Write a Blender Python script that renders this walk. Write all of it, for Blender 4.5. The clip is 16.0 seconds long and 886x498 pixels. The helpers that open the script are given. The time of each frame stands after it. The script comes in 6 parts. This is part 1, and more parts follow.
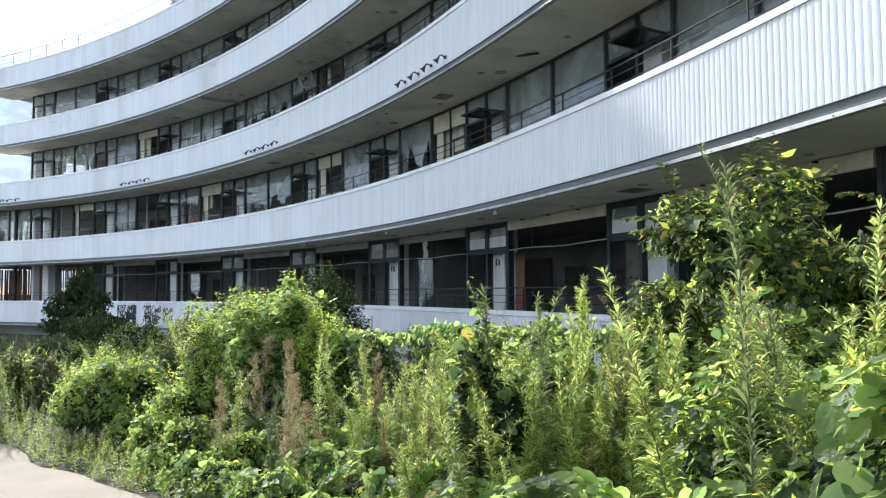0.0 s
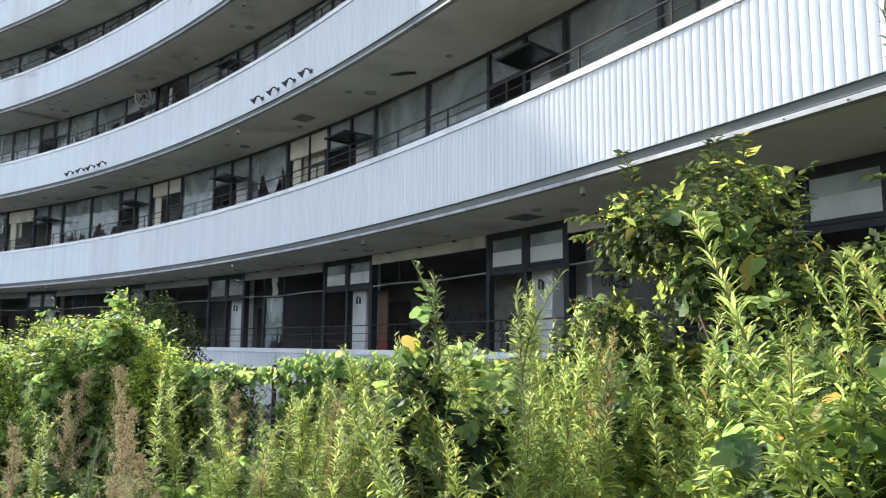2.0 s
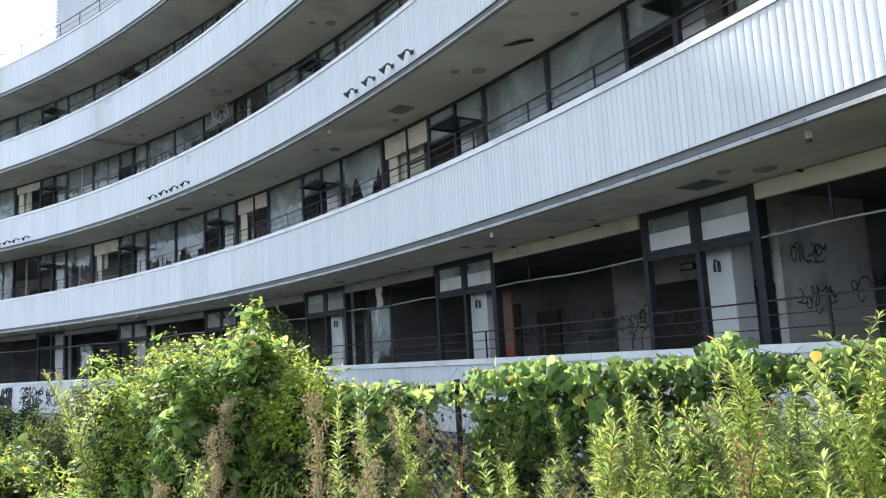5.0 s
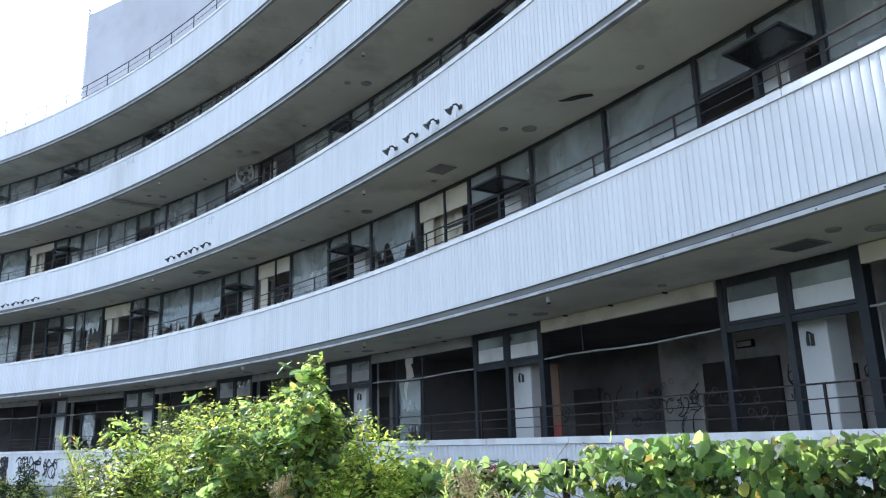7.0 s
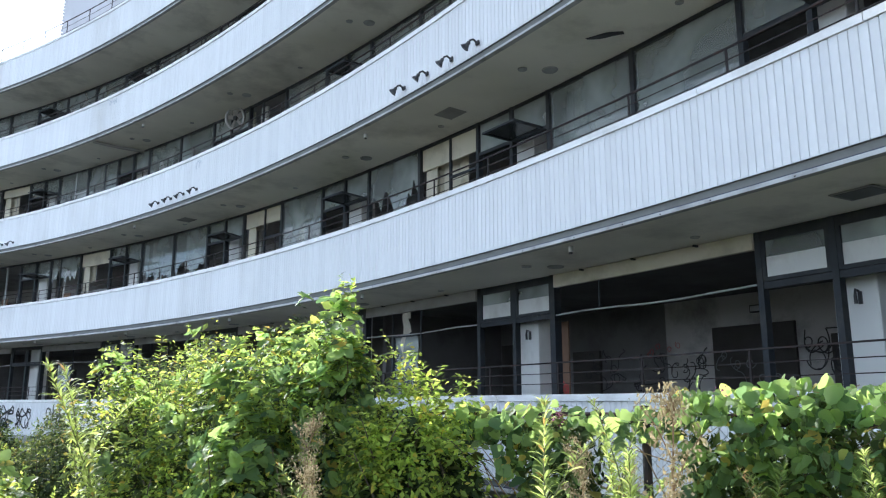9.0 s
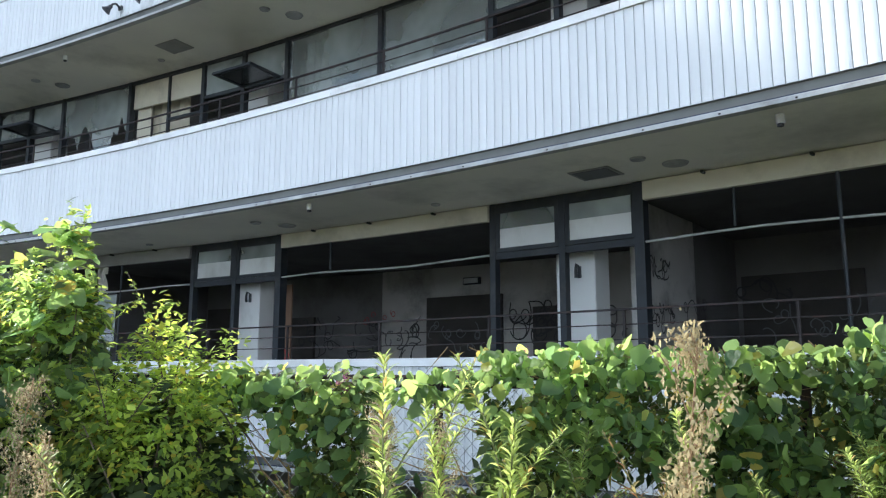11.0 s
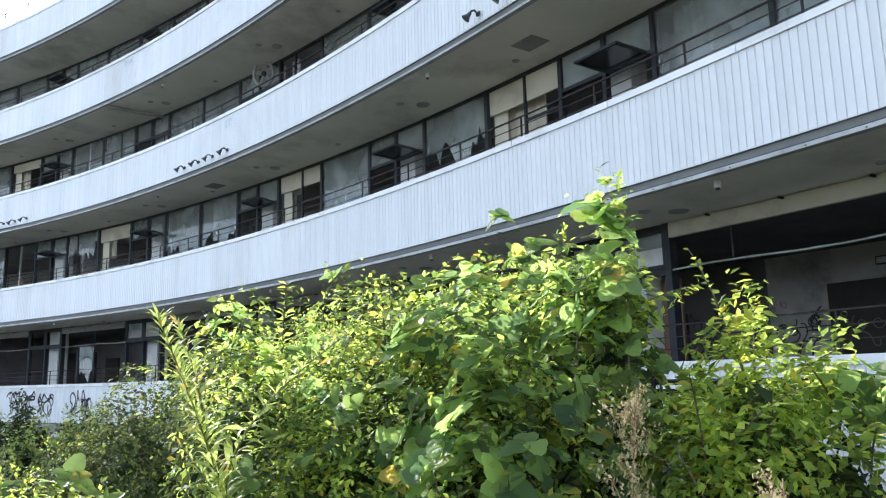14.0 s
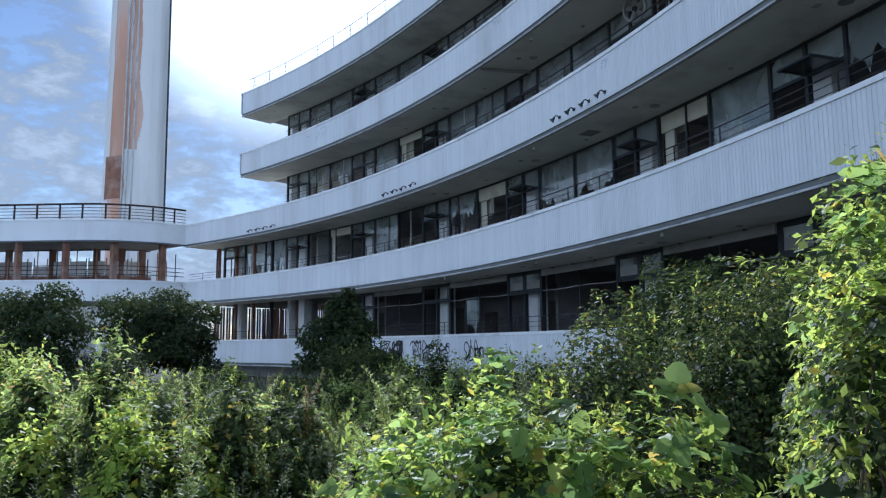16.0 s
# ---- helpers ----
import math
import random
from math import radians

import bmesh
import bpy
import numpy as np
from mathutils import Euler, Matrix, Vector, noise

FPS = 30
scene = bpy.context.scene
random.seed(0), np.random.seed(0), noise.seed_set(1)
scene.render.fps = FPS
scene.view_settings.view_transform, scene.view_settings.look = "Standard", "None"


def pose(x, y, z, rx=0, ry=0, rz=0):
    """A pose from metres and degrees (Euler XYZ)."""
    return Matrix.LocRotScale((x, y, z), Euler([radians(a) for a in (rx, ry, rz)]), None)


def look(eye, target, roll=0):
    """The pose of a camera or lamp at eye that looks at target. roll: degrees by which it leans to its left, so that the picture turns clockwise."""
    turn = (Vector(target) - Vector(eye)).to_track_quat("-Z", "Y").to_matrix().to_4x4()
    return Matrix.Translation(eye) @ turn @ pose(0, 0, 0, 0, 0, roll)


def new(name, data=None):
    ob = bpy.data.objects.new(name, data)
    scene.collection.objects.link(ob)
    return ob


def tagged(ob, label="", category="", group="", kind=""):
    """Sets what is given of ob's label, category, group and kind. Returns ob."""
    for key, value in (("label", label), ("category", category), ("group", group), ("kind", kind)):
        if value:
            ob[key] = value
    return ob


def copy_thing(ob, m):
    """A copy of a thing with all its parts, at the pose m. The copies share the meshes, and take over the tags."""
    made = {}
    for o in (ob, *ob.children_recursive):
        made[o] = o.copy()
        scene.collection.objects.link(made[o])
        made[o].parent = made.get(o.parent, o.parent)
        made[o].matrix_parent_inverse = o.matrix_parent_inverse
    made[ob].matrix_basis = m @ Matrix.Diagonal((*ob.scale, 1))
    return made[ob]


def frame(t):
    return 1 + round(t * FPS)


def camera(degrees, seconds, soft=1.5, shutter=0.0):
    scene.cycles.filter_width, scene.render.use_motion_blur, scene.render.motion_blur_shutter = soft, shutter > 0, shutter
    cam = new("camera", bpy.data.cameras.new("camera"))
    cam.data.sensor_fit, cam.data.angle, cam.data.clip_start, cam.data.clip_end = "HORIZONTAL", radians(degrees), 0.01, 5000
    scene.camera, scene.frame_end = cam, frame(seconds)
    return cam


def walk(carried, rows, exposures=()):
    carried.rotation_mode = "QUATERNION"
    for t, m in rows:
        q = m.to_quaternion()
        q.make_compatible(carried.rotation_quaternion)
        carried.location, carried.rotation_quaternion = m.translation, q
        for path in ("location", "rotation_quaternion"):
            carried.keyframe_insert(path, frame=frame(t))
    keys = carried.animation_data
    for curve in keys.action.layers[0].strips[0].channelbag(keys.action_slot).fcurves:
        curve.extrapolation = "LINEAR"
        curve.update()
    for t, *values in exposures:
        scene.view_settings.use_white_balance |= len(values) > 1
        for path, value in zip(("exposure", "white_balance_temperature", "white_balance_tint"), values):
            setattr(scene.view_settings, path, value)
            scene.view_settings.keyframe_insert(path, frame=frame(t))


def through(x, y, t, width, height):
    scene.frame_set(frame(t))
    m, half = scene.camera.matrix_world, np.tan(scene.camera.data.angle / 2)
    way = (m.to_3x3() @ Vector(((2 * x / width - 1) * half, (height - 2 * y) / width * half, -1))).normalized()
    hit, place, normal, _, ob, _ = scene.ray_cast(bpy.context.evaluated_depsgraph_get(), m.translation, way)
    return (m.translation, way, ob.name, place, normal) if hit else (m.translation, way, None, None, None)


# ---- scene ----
FOV = 60.2
# seconds, eye x, y, z, heading, tilt, lean (degrees)
ROWS = [
    (0.0, 53.499, -18.551, 1.957, 62.19, 3.15, -0.38),
    (0.5, 53.746, -18.064, 1.776, 58.65, 4.71, 0.26),
    (1.0, 53.831, -17.595, 1.683, 55.21, 5.90, 0.06),
    (1.5, 53.889, -17.153, 1.650, 51.65, 6.71, -0.62),
    (2.0, 53.907, -16.763, 1.637, 49.99, 7.21, 0.47),
    (2.5, 53.898, -16.411, 1.640, 49.83, 7.52, 0.87),
    (3.0, 53.866, -15.986, 1.677, 52.43, 8.43, -0.42),
    (3.5, 53.869, -15.541, 1.727, 53.59, 8.55, -2.50),
    (4.0, 53.972, -15.094, 1.683, 54.20, 7.18, -3.52),
    (4.2, 54.020, -14.967, 1.668, 54.56, 6.87, -3.37),
    (6.3, 54.072, -13.514, 1.553, 52.76, 12.19, -2.16),
    (6.5, 54.054, -13.370, 1.555, 52.75, 12.96, -1.35),
    (7.0, 54.102, -13.094, 1.575, 54.91, 13.92, -1.67),
    (7.5, 54.105, -12.844, 1.550, 56.48, 13.93, -1.12),
    (8.0, 54.150, -12.584, 1.512, 56.85, 13.74, -0.55),
    (8.5, 54.175, -12.326, 1.471, 56.48, 12.76, -0.34),
    (9.0, 54.199, -12.012, 1.419, 53.35, 11.45, 0.05),
    (9.5, 54.291, -11.727, 1.394, 46.14, 11.22, 1.30),
    (10.0, 54.297, -11.523, 1.401, 40.17, 11.02, 0.81),
    (10.2, 54.303, -11.449, 1.402, 38.01, 10.64, 0.44),
    (12.3, 54.330, -10.553, 1.321, 23.63, 10.44, 0.32),
    (12.5, 54.357, -10.443, 1.325, 23.81, 11.47, 0.24),
    (13.0, 54.395, -10.209, 1.383, 27.54, 12.77, -0.06),
    (13.5, 54.470, -10.001, 1.412, 38.68, 11.66, -0.77),
    (14.0, 54.288, -9.535, 1.394, 53.76, 9.73, -1.34),
    (14.5, 54.211, -9.143, 1.392, 65.64, 8.89, -1.62),
    (15.0, 54.028, -8.811, 1.393, 73.18, 8.05, -0.96),
    (15.5, 53.868, -8.499, 1.317, 77.85, 7.42, -0.05),
    (16.0, 53.663, -8.185, 1.158, 79.31, 7.17, -0.43),
]


def row_pose(x, y, z, yaw, tilt, lean):
    a, b = radians(yaw), radians(tilt)
    way = Vector((math.cos(a) * math.cos(b), math.sin(a) * math.cos(b), math.sin(b)))
    eye = Vector((x, y, z))
    return look(eye, eye + way, lean)


cam = camera(FOV, 16.0, soft=1.2)
walk(cam, [(r[0], row_pose(*r[1:])) for r in ROWS],
     exposures=[(0.0, 2.57, 5540, 7), (4.0, 2.69, 5690, 9), (7.0, 2.74, 5230, 9), (9.0, 2.79, 5380, 8), (10.0, 2.89, 5500, 7), (13.0, 2.98, 5500, 7), (14.0, 2.89, 5500, 8), (14.6, 2.6, 5180, 9), (15.2, 2.2, 4950, 9), (16.0, 1.78, 4850, 9)])

# ---- world and sun ----
SUN_AZ, SUN_EL = 90.9, 28.5  # degrees, counterclockwise from +x
sun_dir = Vector((math.cos(radians(SUN_AZ)) * math.cos(radians(SUN_EL)), math.sin(radians(SUN_AZ)) * math.cos(radians(SUN_EL)), math.sin(radians(SUN_EL))))
world = bpy.data.worlds.new("sky")
scene.world = world
world.use_nodes = True
wn, wl = world.node_tree.nodes, world.node_tree.links
wn.clear()
w_out = wn.new("ShaderNodeOutputWorld")
w_bg = wn.new("ShaderNodeBackground")
w_sky = wn.new("ShaderNodeTexSky")
w_sky.sky_type = "NISHITA"
w_sky.sun_disc = False
w_sky.sun_elevation = radians(SUN_EL)
w_sky.sun_rotation = radians(90 - SUN_AZ)
w_sky.air_density, w_sky.dust_density, w_sky.ozone_density = 1.0, 0.08, 1.5
w_coord = wn.new("ShaderNodeTexCoord")
w_map = wn.new("ShaderNodeMapping")
w_map.inputs["Scale"].default_value = (1.3, 1.3, 3.0)
w_noise = wn.new("ShaderNodeTexNoise")
w_noise.inputs["Scale"].default_value = 9.0
w_noise.inputs["Detail"].default_value = 9.0
w_noise.inputs["Roughness"].default_value = 0.62
w_ramp = wn.new("ShaderNodeValToRGB")
w_ramp.color_ramp.elements[0].position, w_ramp.color_ramp.elements[1].position = 0.37, 0.53
w_mix = wn.new("ShaderNodeMixRGB")
w_cloud = wn.new("ShaderNodeValToRGB")
w_cloud.color_ramp.elements[0].color = (1.75, 1.9, 2.1, 1)
w_cloud.color_ramp.elements[1].color = (3.9, 4.0, 4.1, 1)
w_cloud.color_ramp.elements[0].position, w_cloud.color_ramp.elements[1].position = 0.40, 0.62
wl.new(w_coord.outputs["Generated"], w_map.inputs["Vector"])
wl.new(w_map.outputs["Vector"], w_noise.inputs["Vector"])
wl.new(w_noise.outputs["Fac"], w_ramp.inputs["Fac"])
wl.new(w_noise.outputs["Fac"], w_cloud.inputs["Fac"])
wl.new(w_ramp.outputs["Color"], w_mix.inputs[0])
w_dim = wn.new("ShaderNodeMixRGB")
w_dim.blend_type = "MULTIPLY"
w_dim.inputs[0].default_value = 1.0
w_dim.inputs[2].default_value = (0.27, 0.23, 0.205, 1)
wl.new(w_sky.outputs["Color"], w_dim.inputs[1])
wl.new(w_dim.outputs["Color"], w_mix.inputs[1])
# clouds opposite the sun are scaled up to light the facade, those before it dimmed to grey; a white glare surrounds the
# sun
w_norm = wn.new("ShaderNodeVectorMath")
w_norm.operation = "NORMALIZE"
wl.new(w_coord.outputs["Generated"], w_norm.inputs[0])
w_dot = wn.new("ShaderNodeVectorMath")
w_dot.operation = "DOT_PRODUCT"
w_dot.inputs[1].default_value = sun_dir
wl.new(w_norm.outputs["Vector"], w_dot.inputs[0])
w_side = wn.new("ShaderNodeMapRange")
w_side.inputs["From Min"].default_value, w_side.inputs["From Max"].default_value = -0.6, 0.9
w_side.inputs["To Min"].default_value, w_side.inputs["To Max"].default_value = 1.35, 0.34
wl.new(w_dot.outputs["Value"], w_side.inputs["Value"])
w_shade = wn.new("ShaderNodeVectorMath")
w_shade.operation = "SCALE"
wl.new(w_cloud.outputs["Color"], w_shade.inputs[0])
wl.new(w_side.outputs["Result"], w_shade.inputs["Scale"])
w_glare = wn.new("ShaderNodeMapRange")
w_glare.interpolation_type = "SMOOTHSTEP"
w_glare.inputs["From Min"].default_value, w_glare.inputs["From Max"].default_value = 0.965, 1.0
w_glare.inputs["To Max"].default_value = 4.0
wl.new(w_dot.outputs["Value"], w_glare.inputs["Value"])
w_sum = wn.new("ShaderNodeVectorMath")
w_sum.operation = "ADD"
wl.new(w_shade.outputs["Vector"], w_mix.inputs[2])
wl.new(w_mix.outputs["Color"], w_sum.inputs[0])
wl.new(w_glare.outputs["Result"], w_sum.inputs[1])
wl.new(w_sum.outputs["Vector"], w_bg.inputs["Color"])
w_bg.inputs["Strength"].default_value = 0.125
wl.new(w_bg.outputs["Background"], w_out.inputs["Surface"])
sun = new("sun", bpy.data.lights.new("sun", "SUN"))
sun.data.energy, sun.data.angle, sun.data.color = 1.42, radians(0.6), (1.0, 0.89, 0.71)
sun.matrix_world = look(sun_dir * 100, (0, 0, 0))


# ---- materials ----
def material(name, base, rough=0.6, metal=0.0, vary=0.12, scale=3.0, bump=0.0, bump_scale=40.0, stain=None, stain_amount=0.0, stain_scale=0.6, stretch=(1, 1, 1), per_piece=0.0, per_island=0.0, spec=0.5):
    """A base colour with large and fine variation, stains of a second colour, and relief."""
    m = bpy.data.materials.new(name)
    m.use_nodes = True
    n, l = m.node_tree.nodes, m.node_tree.links
    b = n["Principled BSDF"]
    b.inputs["Roughness"].default_value = rough
    b.inputs["Metallic"].default_value = metal
    b.inputs["Specular IOR Level"].default_value = spec
    co = n.new("ShaderNodeTexCoord")
    mp = n.new("ShaderNodeMapping")
    mp.inputs["Scale"].default_value = stretch
    l.new(co.outputs["Object"], mp.inputs["Vector"])
    n1 = n.new("ShaderNodeTexNoise")
    n1.inputs["Scale"].default_value = scale
    n1.inputs["Detail"].default_value = 6
    l.new(mp.outputs["Vector"], n1.inputs["Vector"])
    mr = n.new("ShaderNodeMapRange")
    mr.inputs["From Min"].default_value, mr.inputs["From Max"].default_value = 0.25, 0.75
    mr.inputs["To Min"].default_value, mr.inputs["To Max"].default_value = 1 - vary, 1 + vary
    l.new(n1.outputs["Fac"], mr.inputs["Value"])
    value = mr.outputs["Result"]
    if per_piece or per_island:
        src = n.new("ShaderNodeObjectInfo").outputs["Random"] if per_piece else n.new("ShaderNodeNewGeometry").outputs["Random Per Island"]
        k = per_piece or per_island
        r2 = n.new("ShaderNodeMapRange")
        r2.inputs["To Min"].default_value, r2.inputs["To Max"].default_value = 1 - k, 1 + k
        l.new(src, r2.inputs["Value"])
        mu = n.new("ShaderNodeMath")
        mu.operation = "MULTIPLY"
        l.new(value, mu.inputs[0])
        l.new(r2.outputs["Result"], mu.inputs[1])
        value = mu.outputs[0]
    hs = n.new("ShaderNodeHueSaturation")
    hs.inputs["Color"].default_value = (*base, 1)
    l.new(value, hs.inputs["Value"])
    colour = hs.outputs["Color"]
    if stain:
        n2 = n.new("ShaderNodeTexNoise")
        n2.inputs["Scale"].default_value = stain_scale
        n2.inputs["Detail"].default_value = 8
        n2.inputs["Roughness"].default_value = 0.65
        l.new(mp.outputs["Vector"], n2.inputs["Vector"])
        rp = n.new("ShaderNodeMapRange")
        rp.inputs["From Min"].default_value, rp.inputs["From Max"].default_value = 0.5, 0.72
        rp.inputs["To Max"].default_value = stain_amount
        l.new(n2.outputs["Fac"], rp.inputs["Value"])
        mx = n.new("ShaderNodeMixRGB")
        mx.inputs[2].default_value = (*stain, 1)
        l.new(rp.outputs["Result"], mx.inputs[0])
        l.new(colour, mx.inputs[1])
        colour = mx.outputs["Color"]
    l.new(colour, b.inputs["Base Color"])
    if bump:
        n3 = n.new("ShaderNodeTexNoise")
        n3.inputs["Scale"].default_value = bump_scale
        n3.inputs["Detail"].default_value = 5
        l.new(co.outputs["Object"], n3.inputs["Vector"])
        bp = n.new("ShaderNodeBump")
        bp.inputs["Strength"].default_value = bump
        bp.inputs["Distance"].default_value = 0.02
        l.new(n3.outputs["Fac"], bp.inputs["Height"])
        l.new(bp.outputs["Normal"], b.inputs["Normal"])
    return m


def leaf_material(name, dark, light, old, old_share=0.06, glow=0.45, rough=0.42, through=3.6, spec=0.18):
    """Leaves: each takes its own green, a few are yellowed; light passes through the blade."""
    m = bpy.data.materials.new(name)
    m.use_nodes = True
    n, l = m.node_tree.nodes, m.node_tree.links
    b = n["Principled BSDF"]
    b.inputs["Roughness"].default_value = rough
    b.inputs["Specular IOR Level"].default_value = spec
    g = n.new("ShaderNodeNewGeometry")
    rp = n.new("ShaderNodeValToRGB")
    e = rp.color_ramp.elements
    e[0].position, e[0].color = 0.0, (*dark, 1)
    e[1].position, e[1].color = 0.97 - old_share, (*light, 1)
    x = e.new(1.0 - old_share * 0.5)
    x.color = (*old, 1)
    l.new(g.outputs["Random Per Island"], rp.inputs["Fac"])
    co = n.new("ShaderNodeTexCoord")
    ns = n.new("ShaderNodeTexNoise")
    ns.inputs["Scale"].default_value = 1.1
    ns.inputs["Detail"].default_value = 3
    l.new(co.outputs["Object"], ns.inputs["Vector"])
    mr = n.new("ShaderNodeMapRange")
    mr.inputs["From Min"].default_value, mr.inputs["From Max"].default_value = 0.3, 0.7
    mr.inputs["To Min"].default_value, mr.inputs["To Max"].default_value = 0.7, 1.3
    l.new(ns.outputs["Fac"], mr.inputs["Value"])
    hs = n.new("ShaderNodeHueSaturation")
    l.new(rp.outputs["Color"], hs.inputs["Color"])
    l.new(mr.outputs["Result"], hs.inputs["Value"])
    l.new(hs.outputs["Color"], b.inputs["Base Color"])
    n2 = n.new("ShaderNodeTexNoise")
    n2.inputs["Scale"].default_value = 30.0
    n2.inputs["Detail"].default_value = 2
    l.new(co.outputs["Object"], n2.inputs["Vector"])
    bp = n.new("ShaderNodeBump")
    bp.inputs["Strength"].default_value = 0.55
    bp.inputs["Distance"].default_value = 0.02
    l.new(n2.outputs["Fac"], bp.inputs["Height"])
    l.new(bp.outputs["Normal"], b.inputs["Normal"])
    tr = n.new("ShaderNodeBsdfTranslucent")
    hs2 = n.new("ShaderNodeHueSaturation")
    hs2.inputs["Hue"].default_value = 0.478
    hs2.inputs["Saturation"].default_value = 1.0
    hs2.inputs["Value"].default_value = through
    l.new(hs.outputs["Color"], hs2.inputs["Color"])
    l.new(hs2.outputs["Color"], tr.inputs["Color"])
    mx = n.new("ShaderNodeMixShader")
    mx.inputs[0].default_value = glow
    l.new(b.outputs["BSDF"], mx.inputs[1])
    l.new(tr.outputs["BSDF"], mx.inputs[2])
    l.new(mx.outputs["Shader"], n["Material Output"].inputs["Surface"])
    return m


def glass_material(name, tint, dirt, ior=1.5):
    m = bpy.data.materials.new(name)
    m.use_nodes = True
    n, l = m.node_tree.nodes, m.node_tree.links
    b = n["Principled BSDF"]
    b.inputs["Base Color"].default_value = (*tint, 1)
    b.inputs["Transmission Weight"].default_value = 1.0
    b.inputs["Roughness"].default_value = 0.02
    b.inputs["IOR"].default_value = ior
    d = n.new("ShaderNodeBsdfDiffuse")
    d.inputs["Color"].default_value = (0.44, 0.48, 0.46, 1)
    co = n.new("ShaderNodeTexCoord")
    ns = n.new("ShaderNodeTexNoise")
    ns.inputs["Scale"].default_value = 0.8
    ns.inputs["Detail"].default_value = 3
    l.new(co.outputs["Object"], ns.inputs["Vector"])
    mr = n.new("ShaderNodeMapRange")
    mr.inputs["From Min"].default_value, mr.inputs["From Max"].default_value = 0.3, 0.75
    mr.inputs["To Min"].default_value, mr.inputs["To Max"].default_value = dirt * 0.3, dirt * 1.6
    l.new(ns.outputs["Fac"], mr.inputs["Value"])
    mx = n.new("ShaderNodeMixShader")
    l.new(mr.outputs["Result"], mx.inputs[0])
    l.new(b.outputs["BSDF"], mx.inputs[1])
    l.new(d.outputs["BSDF"], mx.inputs[2])
    l.new(mx.outputs["Shader"], n["Material Output"].inputs["Surface"])
    return m


WHITE = material("white_enamel", (0.73, 0.74, 0.755), spec=0.04, rough=0.8, vary=0.05, scale=0.8, stain=(0.42, 0.40, 0.36), stain_amount=0.35, stain_scale=0.5, stretch=(1, 1, 0.25), per_piece=0.035)
WHITE_FAR = material("white_enamel_run", (0.73, 0.74, 0.755), spec=0.04, rough=0.8, vary=0.05, scale=0.8, stain=(0.42, 0.40, 0.36), stain_amount=0.35, stain_scale=0.5, stretch=(1, 1, 0.25), per_island=0.035)
COPING = material("coping_metal", (0.80, 0.80, 0.80), rough=0.35, vary=0.06, scale=2, stain=(0.35, 0.33, 0.3), stain_amount=0.5, stain_scale=1.2)
ALU = material("weathered_aluminium", (0.42, 0.42, 0.41), rough=0.45, metal=0.3, vary=0.15, scale=4, stain=(0.12, 0.11, 0.10), stain_amount=0.85, stain_scale=2.2, stretch=(1, 1, 0.4))
GROOVE = material("dark_recess", (0.10, 0.10, 0.11), rough=0.8, vary=0.2)
RECESS = material("recess_sheet", (0.17, 0.175, 0.165), rough=0.8, vary=0.2, scale=1.5, stain=(0.09, 0.085, 0.08), stain_amount=0.7, stain_scale=1.5)
SEAL = material("dark_blue_seal", (0.03, 0.035, 0.075), rough=0.6, vary=0.3, scale=3)
BACKING = material("panel_joint", (0.24, 0.25, 0.27), rough=0.8, vary=0.15)
SOFFIT = material("soffit_board", (0.80, 0.77, 0.68), rough=0.85, vary=0.08, scale=0.7, bump=0.15, bump_scale=60, stain=(0.26, 0.24, 0.20), stain_amount=0.55, stain_scale=0.5)
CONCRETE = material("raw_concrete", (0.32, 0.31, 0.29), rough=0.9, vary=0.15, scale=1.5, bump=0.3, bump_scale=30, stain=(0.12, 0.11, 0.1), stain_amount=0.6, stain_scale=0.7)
FRAME = material("dark_bronze_frame", (0.016, 0.020, 0.025), rough=0.6, metal=0.0, vary=0.25, scale=5, stain=(0.09, 0.08, 0.07), stain_amount=0.4, stain_scale=3)
RAIL = material("rusty_dark_rail", (0.017, 0.012, 0.011), rough=0.8, metal=0.0, vary=0.3, scale=8, stain=(0.10, 0.038, 0.022), stain_amount=0.5, stain_scale=5)
PLASTER = material("interior_plaster", (0.56, 0.55, 0.52), rough=0.9, vary=0.12, scale=0.8, bump=0.1, stain=(0.12, 0.11, 0.10), stain_amount=0.75, stain_scale=0.5)
HEADER = material("beige_header_panel", (0.62, 0.58, 0.46), rough=0.75, vary=0.08, scale=1.0, stain=(0.25, 0.22, 0.17), stain_amount=0.6, stain_scale=1.1)
# stained ceiling whose dark base carries the dimness of the ground-floor rooms
CEIL = material("dim_room_ceiling", (0.12, 0.115, 0.11), rough=0.95, vary=0.25, scale=0.9, stain=(0.04, 0.04, 0.04), stain_amount=0.8, stain_scale=0.5)
DARKDOOR = material("dark_door", (0.05, 0.045, 0.04), rough=0.7, vary=0.3, scale=2)
PILLAR = material("white_pillar_paint", (0.66, 0.66, 0.64), rough=0.7, vary=0.06, scale=1.5, stain=(0.3, 0.28, 0.25), stain_amount=0.5, stain_scale=1.3, stretch=(1, 1, 0.5))
PAINT_BLACK = material("black_spray_paint", (0.015, 0.015, 0.017), rough=0.5, vary=0.2)
PAINT_PALE = material("pale_spray_paint", (0.17, 0.18, 0.175), rough=0.6, vary=0.2)
PAINT_RED = material("red_spray_paint", (0.35, 0.03, 0.03), rough=0.5, vary=0.2)
PAINT_GREY = material("faded_grey_paint", (0.42, 0.45, 0.50), rough=0.6, vary=0.2)
LAMP_BLACK = material("lamp_black", (0.02, 0.02, 0.022), rough=0.4, vary=0.2)
RUST = material("rusted_steel", (0.20, 0.10, 0.062), rough=0.85, vary=0.35, scale=1.5, bump=0.2, stain=(0.5, 0.45, 0.4), stain_amount=0.5, stain_scale=0.5)
